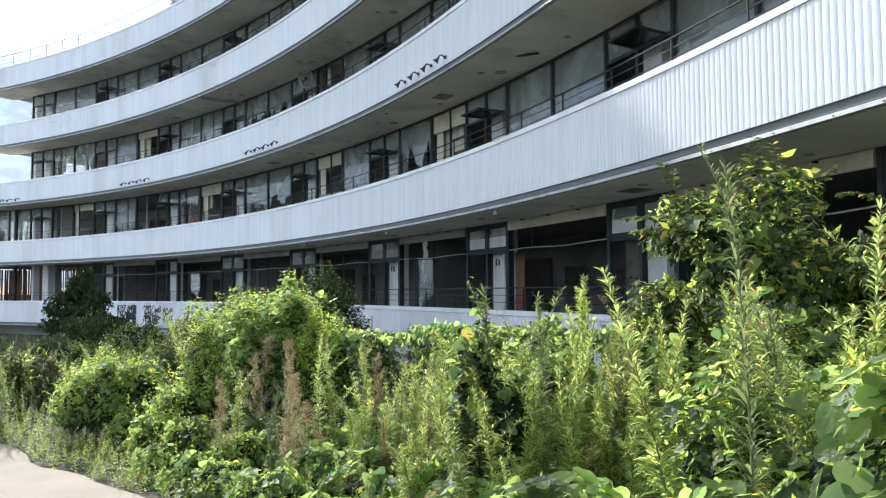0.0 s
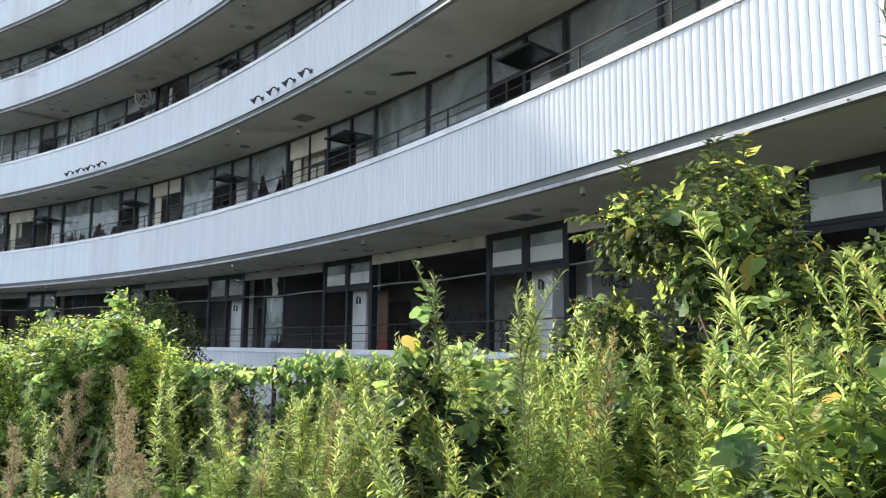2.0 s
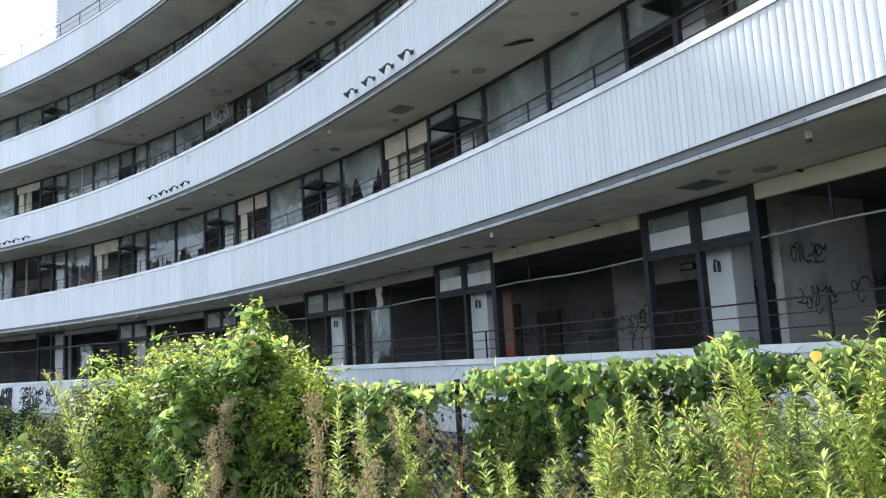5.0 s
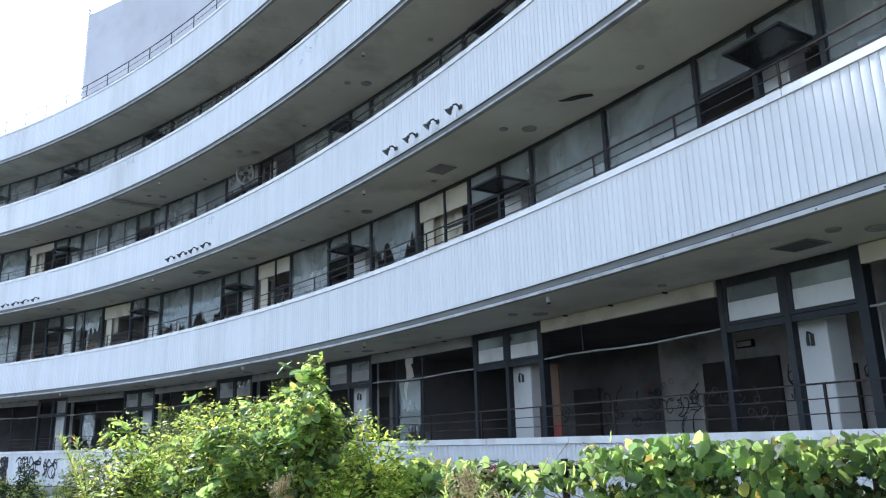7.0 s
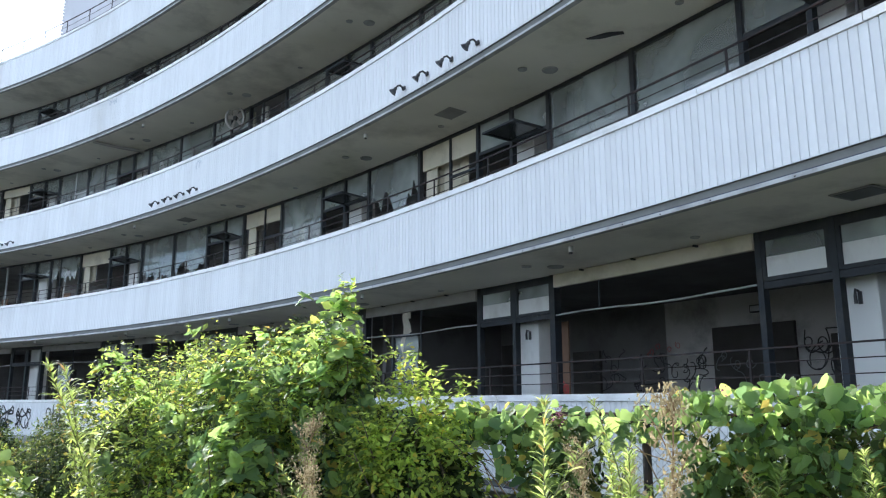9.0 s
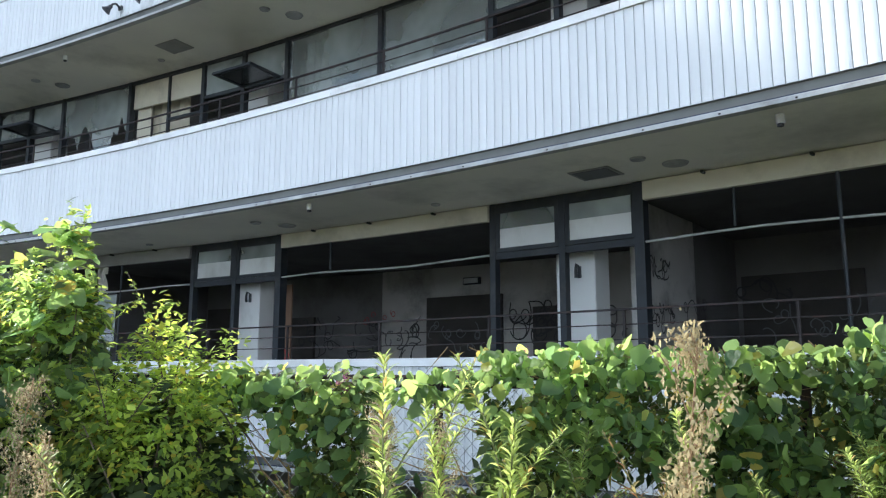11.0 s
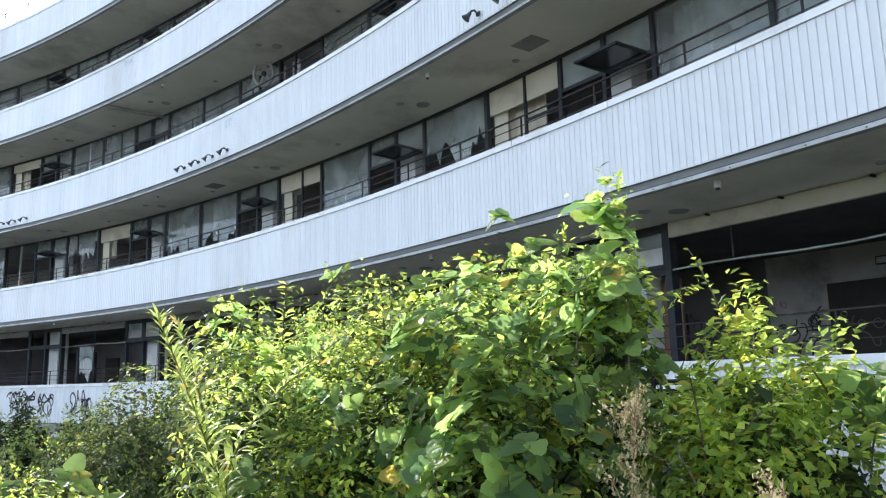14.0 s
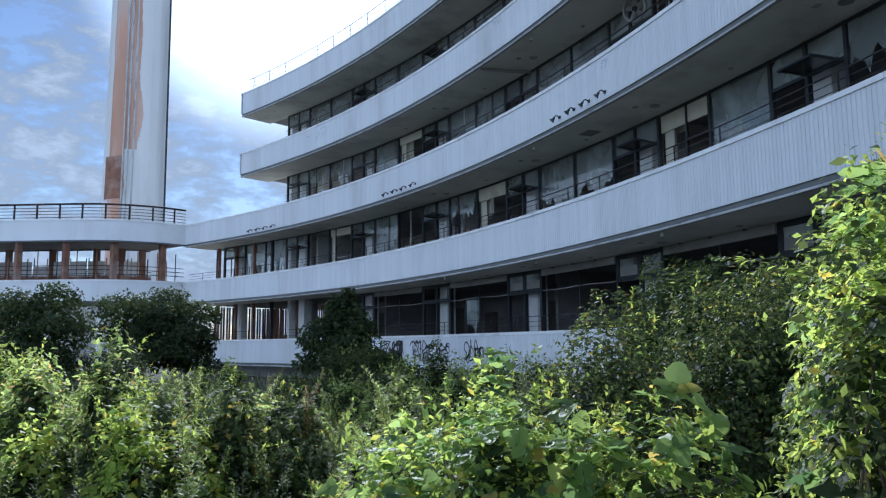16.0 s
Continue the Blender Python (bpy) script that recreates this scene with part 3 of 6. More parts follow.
STATES = {(1, 1, 2): "film", (1, 1, 3): "header", (1, 0, 2): "glass", (1, 0, 3): "glass", (1, -1, 2): "glass", (1, -1, 3): "glass", (1, 2, 2): "header", (1, 2, 3): "film", (1, 3, 2): "film", (1, 3, 3): "film", (1, 4, 2): "film", (1, 4, 3): "header"}
rng = random.Random(11)
for k in range(4):
    T = top(k)
    z0, z1 = T - 0.9, T + H - 1.43
    last = int(math.floor(ARC_ROOM[k] / BAY))
    for j in range(-5, last + 1):
        a = BAY * j
        if a > (36.5 if k == 0 else 43.6) and k < 2:
            continue
        if k == 0:
            zt = T + 1.43
            # pair of narrow lights with panes above, nothing below
            for p, q in ((a, a - 1.05), (a - 1.05, a - 2.1)):
                bm = bmesh.new()
                post(bm, p, z0, z1, 0.09)
                hbar(bm, p, q, z1 - 0.04, 0.08)
                hbar(bm, p, q, zt, 0.09)
                fr = part("window", bm, FRAME, building, "dark metal frame with a glazed top light and no glass below")
                inner = bmesh.new()
                for zz in (zt + 0.08, z1 - 0.11):
                    hbar(inner, p - 0.05, q + 0.05, zz, 0.055, 0.05, 1.87)
                for aa in (p - 0.075, q + 0.075):
                    post(inner, aa, zt + 0.06, z1 - 0.09, 0.055, 0.05, 1.87)
                part("sash_frame", inner, FRAME, fr)
                if j < 4:
                    g = part("pane", pane_mesh(p - 0.1, q + 0.1, zt + 0.1, z1 - 0.13, False, rng, 1.88), FROST, fr, "dusty pane with white film on its lower half")
                    g.visible_shadow = False
                    film = bmesh.new()
                    u, v = on(p - 0.1, 1.872, 0), on(q + 0.1, 1.872, 0)
                    zf = zt + 0.1 + 0.55 * (z1 - zt - 0.23)
                    film.faces.new([film.verts.new((x.x, x.y, zz)) for x, zz in ((u, zt + 0.1), (v, zt + 0.1), (v, zf), (u, zf))])
                    part("film", film, PILLAR if j < 1 else CONCRETE, fr, "white film on the lower half of the pane" if j < 1 else "grey film on the lower half of the pane")
            bm = bmesh.new()
            post(bm, a - 2.1, z0, z1, 0.13, 0.16)
            part("mullion", bm, FRAME, building)
            # wide unglazed bay: header, crossbar, stray rods
            b0, b1 = a - 2.17, a - BAY + 0.05
            bm = bmesh.new()
            sweep(bm, b1, b0, rect(1.80, 1.88, z1 - 0.24, z1 - 0.01), 1.0)
            part("header_panel", bm, HEADER if j < 1 else CONCRETE, building, "beige header panel, stained" if j < 1 else "stained grey header panel")
            for q in (0.75, 1.9, 3.1):
                bm = bmesh.new()
                box(bm, at(b0 - q, 1.76, z1 - 0.03), 0.11, 0.035, 0.03, 0.004)
                part("bracket", bm, FRAME, building)
            bm = bmesh.new()
            tube(bm, [on(b0 + (b1 - b0) * i / 6, 1.85, zt + 0.02 * math.sin(i * 1.3 + j)) for i in range(7)], 0.016, 6)
            part("crossbar", bm, ALU, building, "bent pale crossbar without glass")
            bm = bmesh.new()
            if j in (-1, -2, 1, 0, 2, 3, 5):
                tube(bm, [on(b0 - 1.05, 1.85, z1 - 0.24), on(b0 - 1.04, 1.86, zt + 0.05)], 0.018, 5)
            else:
                tube(bm, [on(b0 - 0.6, 1.86, z1 - 0.2), on(b0 - 0.62, 1.87, z1 - 0.32)], 0.012, 5)
            if j != 0:
                tube(bm, [on(b0 - 2.1, 1.85, z1 - 0.05), on(b0 - 2.12, 1.85, z0)], 0.021, 6)
            part("rod", bm, FRAME, building)
            if j % 3 == 1:
                w2 = window(a - 3.2, a - 4.15, z0, zt, rng, "broken")
        else:
            cuts = [a, a - 1.05, a - 2.1, a - 4.15, a - BAY]
            for i, (p, q) in enumerate(zip(cuts, cuts[1:])):
                if q < ARC0:
                    continue
                x = rng.random()
                if i == 0:
                    window(p, q, z0, z1, rng, "open", T + 1.45)
                elif i == 1:
                    w_ = window(p, q, z0, z1, rng, "open", T + 1.45)
                    if x < (0.85 if k < 3 else 0.5):
                        awning(p, q, T + 1.42, rng.uniform(0.6, 0.75), rng.uniform(-10, 6), w_)
                    if x < 0.7:
                        hang_sheet(p - 0.2, p - 0.2 - rng.uniform(0.25, 0.5), z0 + 1.5, rng.uniform(0.7, 1.4), PILLAR if x < 0.45 else CURTAIN)
                    if x > 0.25:
                        hang_sheet(p - 0.55, p - rng.uniform(0.75, 0.95), z1 - 0.05, rng.uniform(0.4, 0.7), HEADER)
                    if x > 0.4:
                        board(p - 0.5, q + 0.1, z0, z0 + rng.uniform(1.1, 1.5), w_)
                else:
                    state = STATES.get((k, j, i)) or ("glass" if x < 0.14 else "film" if x < 0.70 else "header" if x < 0.87 else "open")
                    w_ = window(p, q, z0, z1, rng, {"glass": "whole", "film": "broken", "header": "open", "open": "open"}[state])
                    if state == "header":
                        bm = bmesh.new()
                        sweep(bm, q + 0.05, p - 0.05, rect(1.92, 1.97, z1 - rng.uniform(0.35, 0.6), z1 - 0.05), 1.0)
                        part("header_panel", bm, HEADER, w_, "cream header panel")
                        bm = bmesh.new()
                        tube(bm, [on((p + q) / 2, 1.95, z1 - 0.1), on((p + q) / 2 + 0.02, 1.96, z1 - 1.15)], 0.015, 5)
                        tube(bm, [on(p - 0.1, 1.95, z0 + 1.5), on(q + 0.1, 1.95, z0 + 1.5)], 0.02, 5)
                        part("rod", bm, ALU, w_)
                        bm = bmesh.new()
                        post(bm, p - 0.28, z0, z1, 0.4, 0.03, 2.02)
                        part("side_panel", bm, HEADER, w_, "cream side panel")
                    if rng.random() < 0.75:
                        c = p - rng.uniform(0.4, 1.2)
                        board(c, c - rng.uniform(0.3, 0.6), z0, z0 + rng.uniform(1.2, 1.9), w_, 2.1)
                    if rng.random() < 0.55:
                        hang_sheet(p - 0.2, p - rng.uniform(0.5, 1.6), z1 - 0.05, rng.uniform(0.4, 1.7), rng.choice((CURTAIN, PILLAR, HEADER)))
                    if rng.random() < 0.45:
                        c = p - rng.uniform(0.5, 1.4)
                        bm = bmesh.new()
                        post(bm, c, z0, z1, 0.05, 0.06, 1.9)
                        if rng.random() < 0.5:
                            hbar(bm, c, q, z0 + 2.1, 0.05, 0.05, 1.9)
                        part("glazing_bar", bm, FRAME if rng.random() < 0.7 else ALU, w_)
    # pillars
    for j in range(-5, 8 if k < 2 else 7):
        bm = bmesh.new()
        box(bm, at(BAY * j - 1.05, 2.42, (z0 + z1) / 2 + 0.02), 0.44, 0.58, z1 - z0 + 0.1, 0.015)
        part("pillar", bm, PILLAR, building, "white painted concrete pillar")
    # back wall and partitions
    aw = 37.0
    # ground-floor wall stretches that lie in the dark get a darker plaster
    for w0, w1, mt in ((ARC0, -7.0, DIM_PLASTER), (-7.0, -0.6, GRIMY), (-0.6, aw, DIM_PLASTER)) if k == 0 else ((ARC0, aw, PLASTER),):
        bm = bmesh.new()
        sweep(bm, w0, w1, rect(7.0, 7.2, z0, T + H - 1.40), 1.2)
        part("back_wall", bm, mt, building, "stained back wall, its plaster darkened for the dim room" if mt is DIM_PLASTER else "dirty plaster back wall with graffiti")
    for j in range(-5, 7):
        if (j + k) % 2:
            # one partition turns dark halfway in, shade of the room's depth as colour
            for r0, r1, mt in ((2.8, 4.9, GRIMY), (4.9, 7.0, DIM_PLASTER)) if k == 0 and j == -1 else ((2.8, 7.0, DIM_PLASTER if k == 0 else PLASTER),):
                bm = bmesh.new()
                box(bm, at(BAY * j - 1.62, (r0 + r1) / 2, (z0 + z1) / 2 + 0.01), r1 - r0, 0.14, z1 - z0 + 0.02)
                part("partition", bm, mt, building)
        for d, wd in ((-2.65, 1.94), (-4.6, 0.9)) if k == 0 else ((-3.4, 1.1), (-5.1, 1.9)):
            if (j * 7 + k * 3) % 4 == 0 and d < -5:
                continue
            bm = bmesh.new()
            hh = 2.1 if wd < 1.5 else 2.42
            box(bm, at(BAY * j + d, 6.96, z0 + hh / 2), 0.1, wd, hh)
            part("doorway", bm, DARKDOOR, building, "dark doorway in the back wall")
# radial end wall with openings, and the wall that closes the right end
for k in range(4):
    T = top(k)
    z0, z1 = T - 0.9, T + H - 1.41
    aw = 37.0
    for r0, r1 in ((1.9, 2.3), (3.4, 3.8), (6.0, 12.0)):
        bm = bmesh.new()
        box(bm, at(aw, (r0 + r1) / 2, (z0 + z1) / 2), r1 - r0, 0.2, z1 - z0)
        part("end_wall", bm, PLASTER if k < 2 else PILLAR, building)
    bm = bmesh.new()
    box(bm, at(ARC0, 6.2, (z0 + z1) / 2), 11.6, 0.3, H)
    part("end_wall", bm, PLASTER, building)
bm = bmesh.new()
sweep(bm, ARC0, 45.0, rect(11.6, 12.0, -1.0, 1.5), 2.0)
sweep(bm, ARC0, 37.0, rect(11.7, 12.0, 1.5, top(4) - 0.9), 2.0)
part("rear_wall", bm, PLASTER, building)
bm = bmesh.new()
sweep(bm, ARC0, 45.0, rect(1.2, 1.5, -1.0, top(0) - 1.33), 2.0)
part("base_wall", bm, CONCRETE, building, "dark concrete base wall under the lowest balcony")
# posts of the open corner towards the bridge
for k in (0, 1):
    T = top(k)
    for a in (38.6, 40.4, 42.2, 44.0):
        for r in (1.85, 6.5):
            bm = bmesh.new()
            post(bm, a, T - 0.9, T + H - 1.42, 0.16, 0.16, r)
            part("corner_post", bm, RUST if a > 40 else FRAME, building)

for k in (0, 1):
    bm = bmesh.new()
    sweep(bm, 37.2, 45.0, rect(6.35, 6.42, top(k) - 0.9, top(k) + 0.35), 1.0)
    part("dado", bm, RUST, building, "rusty low panels in the open corner")
for i in range(44):
    bm = bmesh.new()
    a = 37.3 + 0.175 * i
    box(bm, at(a, 6.1, top(0) + 0.62 + 0.05 * math.sin(i * 2.3)) @ pose(0, 0, 0, 1.5 * math.sin(i * 1.7), 0, 0), 0.03, 0.10 + 0.02 * math.sin(i * 3.1), 3.0)
    part("screen_slat", bm, RUST if i % 3 else BOARD, building)
for k in (0, 1):
    for i in range(34 if k == 0 else 14):
        bm = bmesh.new()
        r = 2.1 + (0.22 if k == 0 else 0.55) * i
        box(bm, at(44.6 + 0.03 * math.sin(i * 2.9), r, top(k) + 0.62), 0.13 if k == 0 else 0.07, 0.03, 3.0)
        part("screen_slat", bm, RUST if (i * 5) % 3 else FRAME, building)
# penthouse on the roof
bm = bmesh.new()
sweep(bm, -34, 27.9, rect(4.6, 11.0, top(4) - 0.9, top(4) + 9.0), 0.8)
part("penthouse", bm, PENT, building, "plain grey penthouse wall on the roof")
for i in range(52):
    bm = bmesh.new()
    box(bm, at(27.94, 4.6, top(4) - 0.4 + i * 0.19), 0.12, 0.1, 0.11)
    part("quoin", bm, PENT, building)


# ---- bridge to the tower ----
TH = 45.0 / R
corner = on(45.0)
inward = Vector((-math.cos(TH), -math.sin(TH), 0))


BEND, BEND_ANGLE = 7.0, radians(55)
HEAD = math.atan2(inward.y, inward.x)


def bridge_point(s, w, z):
    """s metres along the walkway from the facade, w metres across it; it leaves at a right angle and swings round in an arc."""
    turn = min(max(s, 0.0) / BEND, BEND_ANGLE)
    h = HEAD - turn
    x = BEND * (math.sin(HEAD) - math.sin(h))
    y = BEND * (math.cos(h) - math.cos(HEAD))
    rest = min(s, 0.0) + max(0.0, s - BEND * BEND_ANGLE)
    x += rest * math.cos(h) + w * math.cos(h - math.pi / 2)
    y += rest * math.sin(h) + w * math.sin(h - math.pi / 2)
    return Vector((corner.x + x - 0.2 * inward.x, corner.y + y - 0.2 * inward.y, z))


def bridge_sweep(bm, profile, s0=0.0, s1=34.0, n=60):
    rings = [[bm.verts.new(bridge_point(s0 + (s1 - s0) * i / n, w, z)) for w, z in profile] for i in range(n + 1)]
    k = len(profile)
    for a, b in zip(rings, rings[1:]):
        for j in range(k):
            bm.faces.new((a[j], a[(j + 1) % k], b[(j + 1) % k], b[j]))
    bm.faces.new(rings[0])
    bm.faces.new(rings[-1])
    bmesh.ops.recalc_face_normals(bm, faces=bm.faces)


bridge = thing("covered_bridge", "two-storey white covered bridge with rusty posts", "bridge", m=Matrix.Translation((0, 0, 0)))
for k in (1, 2):
    T = top(k)
    for w in (0.0, 4.2):
        bm = bmesh.new()
        bridge_sweep(bm, rect(w, w + 0.15, T - 1.27, T - 0.09))
        fascia = part("fascia", bm, WHITE_FAR, bridge, "white metal fascia band")
        bm = bmesh.new()
        bridge_sweep(bm, rect(w - 0.03, w + 0.2, T - 0.09, T))
        part("coping", bm, COPING, fascia)
        bm = bmesh.new()
        bridge_sweep(bm, rect(w - 0.02, w + 0.12, T - 1.37, T - 1.272))
        part("drip_edge", bm, GROOVE, fascia)
    bm = bmesh.new()
    bridge_sweep(bm, rect(0.16, 4.19, T - 1.3, T - 0.95))
    part("deck", bm, CONCRETE, bridge)
for w in (0.35, 4.0):
    for i in range(12):
        bm = bmesh.new()
        p = bridge_point(1.5 + 2.9 * i, w, 0)
        box(bm, Matrix.Translation((p.x, p.y, (top(1) + top(2) - 1.3) / 2 - 0.2)) @ pose(0, 0, 0, 0, 0, math.degrees(TH)), 0.34, 0.34, top(2) - top(1) - 0.6, 0.02)
        part("column", bm, RUST, bridge, "rust-stained steel column")
    for i in range(56):
        bm = bmesh.new()
        p = bridge_point(0.6 + 0.6 * i, w, 0)
        box(bm, Matrix.Translation((p.x, p.y, top(1) + 0.62)), 0.05, 0.05, 2.2 if i % 2 == 0 else 1.3)
        part("window_post", bm, RUST if i % 3 else FRAME, bridge)
    for z in (0.35, 0.6, 0.85):
        bm = bmesh.new()
        bridge_sweep(bm, rect(w - 0.02, w + 0.02, top(1) + z - 0.02, top(1) + z + 0.02))
        part("bar", bm, RAIL, bridge)
    if w > 1:
        bm = bmesh.new()
        bridge_sweep(bm, rect(w - 0.03, w + 0.03, top(1) - 0.9, top(1) + 0.55))
        part("dado", bm, RUST, bridge, "rusty lower panels")
roof_rail = part("roof_railing", bmesh.new(), None, bridge, "dark railing on the bridge roof")
bm = bmesh.new()
bridge_sweep(bm, rect(0.28, 0.38, top(2) + 0.9, top(2) + 1.0))
tmp = bpy.data.meshes.new("roof_railing")
bm.to_mesh(tmp)
bm.free()
tmp.materials.append(RAIL)
roof_rail.data = tmp
for z in (0.15, 0.34, 0.53, 0.72):
    bm = bmesh.new()
    bridge_sweep(bm, rect(0.315, 0.345, top(2) + z - 0.017, top(2) + z + 0.017))
    part("bar", bm, RAIL, roof_rail)
for i in range(24):
    bm = bmesh.new()
    p = bridge_point(0.8 + 1.4 * i, 0.33, top(2) + 0.48)
    box(bm, Matrix.Translation(p), 0.09, 0.09, 0.98)
    part("rail_post", bm, RAIL, roof_rail)
for i in range(25):
    bm = bmesh.new()
    bridge_sweep(bm, rect(3.90, 3.93, top(1) + 0.62, top(1) + (1.5 if i % 4 else 1.2)), 0.7 + 1.2 * i, 1.8 + 1.2 * i, 3)
    part("panel", bm, PILLAR if i % 5 else CURTAIN, bridge, "pale translucent panel on the far side")
# piers under the bridge
for i in range(4):
    for w in (0.6, 3.8):
        bm = bmesh.new()
        p = bridge_point(5 + 8 * i, w, 0)
        tube(bm, [(p.x, p.y, -1.0), (p.x, p.y, top(1) - 1.3)], 0.28, 12)
        part("pier", bm, PILLAR, bridge)

# ---- tower ----
TX, TY = 38.15, 67.0
tower = thing("tower", "tall white tower with a long rust streak and a ladder", "tower", m=pose(TX, TY, 0))
bm = bmesh.new()
seg = 40
rings = []
for i in range(14):
    z = -1 + 62 * i / 13
    r = 2.85 - 0.35 * i / 13
    rings.append([bm.verts.new((r * math.cos(a * math.tau / seg) * (1.0 if a % 5 else 0.985), r * math.sin(a * math.tau / seg) * (1.0 if a % 5 else 0.985), z)) for a in range(seg)])
for a, b in zip(rings, rings[1:]):
    for j in range(seg):
        bm.faces.new((a[j], a[(j + 1) % seg], b[(j + 1) % seg], b[j]))
bm.faces.new(rings[-1])
part("shaft", bm, TOWER_WHITE, tower, "pale concrete shaft with vertical joints")
def tower_quad(bm, a0, a1, z0, z1, lift=0.015):
    vs = []
    for a, z in ((a0, z0), (a1, z0), (a1, z1), (a0, z1)):
        r = 2.85 + lift - 0.35 * (z + 1) / 62
        vs.append(bm.verts.new((r * math.cos(a), r * math.sin(a), z)))
    bm.faces.new(vs)


bm = bmesh.new()
for i in range(140):
    z0 = 4 + 0.4 * i
    lo = -2.3 + 0.10 * noise.noise((z0 * 0.25, 1, 0))
    hi = (-1.7 if z0 < 19 else -1.3) + 0.20 * noise.noise((z0 * 0.2, 5, 0)) + 0.04 * noise.noise((z0 * 1.5, 8, 0))
    for q in range(6):
        tower_quad(bm, lo + (hi - lo) * q / 6, lo + (hi - lo) * (q + 1) / 6, z0, z0 + 0.4)
part("rust_streak", bm, TOWER_RUST, tower, "long faded orange rust streak")
bm = bmesh.new()
for q in range(5):
    tower_quad(bm, -2.5 + 0.14 * q, -2.36 + 0.14 * q, 14.6, 18.6, 0.03)
part("rust_patch", bm, RUST, tower, "darker rusted patch")
for a in (-1.75, -1.62, -1.45):
    bm = bmesh.new()
    tube(bm, [(2.92 * math.cos(a), 2.92 * math.sin(a), 1), (2.6 * math.cos(a), 2.6 * math.sin(a), 60)], 0.09, 6)
    part("pipe", bm, ALU, tower)
bm = bmesh.new()
for d in (0.0, 0.5):
    tube(bm, [(3.05, -0.9 - d, 1), (2.75, -0.9 - d, 60)], 0.05, 5)
ladder = part("ladder", bm, FRAME, tower)
bm = bmesh.new()
box(bm, pose(0, 0, 0), 0.06, 0.62, 0.07)
tmp = bpy.data.meshes.new("rung")
bm.to_mesh(tmp)
bm.free()
for i in range(70):
    z = 1.5 + 0.8 * i
    o = part("rung", tmp, FRAME, ladder)
    o.matrix_basis = pose(3.05 - 0.3 * (z - 1) / 59, -1.15, z)
# low white hall behind the bridge
hall = thing("distant_hall", "low white hall with a shallow domed roof", "building", m=pose(33, 62, 0))
bm = bmesh.new()
rings = []
for z, r in ((-1, 9), (5.6, 9), (5.7, 9.6), (6.6, 9.4), (7.5, 6.0), (7.9, 0.3)):
    rings.append([bm.verts.new((r * math.cos(a * math.tau / 48), r * math.sin(a * math.tau / 48), z)) for a in range(48)])
for a, b in zip(rings, rings[1:]):
    for j in range(48):
        bm.faces.new((a[j], a[(j + 1) % 48], b[(j + 1) % 48], b[j]))
part("shell", bm, PENT, hall)

# ---- spotlights on the second band ----
def spotlight():
    t_ = thing("spotlight", "small black flood lamp on a bent bracket", "lamp", "spotlights on the balcony bands")
    bm = bmesh.new()
    box(bm, pose(-0.03, 0, 0), 0.04, 0.1, 0.08, 0.01)
    part("base", bm, LAMP_BLACK, t_)
    bm = bmesh.new()
    tube(bm, [(-0.05, 0, 0), (-0.12, 0, 0.04), (-0.17, 0.02, 0.02), (-0.2, 0.03, -0.04)], 0.02, 7)
    part("arm", bm, LAMP_BLACK, t_)
    bm = bmesh.new()
    tube(bm, [(-0.19, 0.03, -0.02), (-0.21, 0.05, -0.06), (-0.22, 0.06, -0.08)], 0.035, 10)
    tube(bm, [(-0.215, 0.06, -0.07), (-0.25, 0.085, -0.12)], 0.045, 12, 0.085)
    part("lamp_head", bm, LAMP_BLACK, t_)
    return t_


first = spotlight()
spots = [(a0 - 0.79 * i) for a0 in (0.0, 12.3, 24.7, 37.9) for i in range(4)]
first.matrix_world = at(spots[0], -0.02, top(2) - 1.13)
for i, s in enumerate(spots[1:]):
    copy_thing(first, at(s, -0.0, top(2) - 1.1) @ pose(0, 0, 0, 0, 0, (i * 37) % 30 - 15))

# ---- fixtures in the soffits ----
def hatch(name, label, arc, rho, k, w, d, mat, z_off=0.0):
    bm = bmesh.new()
    z = top(k) - 1.43
    box(bm, at(arc, rho, z - 0.006), d + 0.08, w + 0.08, 0.012)
    t_ = thing(name, label, "hatch")
    part("rim", bm, CONCRETE, t_)
    bm = bmesh.new()
    box(bm, at(arc, rho, z - 0.010), d, w, 0.012)
    part("panel", bm, mat, t_)
    return t_


# soffit is solid: a black plate paints the dark inside of the hatch
hatch("ceiling_hatch", "square hatch with a black plate for its shaded opening", -8.1, 1.14, 1, 0.44, 0.36, LAMP_BLACK)
hatch("ceiling_vent", "grey square vent plate in the soffit", -0.1, 1.05, 2, 0.46, 0.36, CONCRETE)

hatch("ceiling_hatch", "square hatch with a black plate for its shaded opening", -14.2, 1.2, 1, 0.42, 0.34, LAMP_BLACK)
hatch("ceiling_vent", "grey square vent plate in the soffit", 12.4, 1.05, 2, 0.46, 0.36, CONCRETE)


torn_bit = thing("torn_board", "dark torn strip hanging from the soffit", "board")
bm = bmesh.new()
vs = []
for i in range(9):
    u = i / 8
    wd = 0.055 * math.sin(math.pi * min(1, u * 0.9 + 0.1)) + 0.012
    vs.append([bm.verts.new(on(-4.0 - 0.55 * u, 1.0 + 0.26 * u + s_ * wd + 0.02 * math.sin(u * 7), top(2) - 1.433 - 0.05 * u * (1 + 0.4 * s_))) for s_ in (-1, 1)])
for p, q in zip(vs, vs[1:]):
    bm.faces.new((p[0], p[1], q[1], q[0]))
ob = part("strip", bm, LAMP_BLACK, torn_bit)
md = ob.modifiers.new("thick", "SOLIDIFY")
md.thickness = 0.012


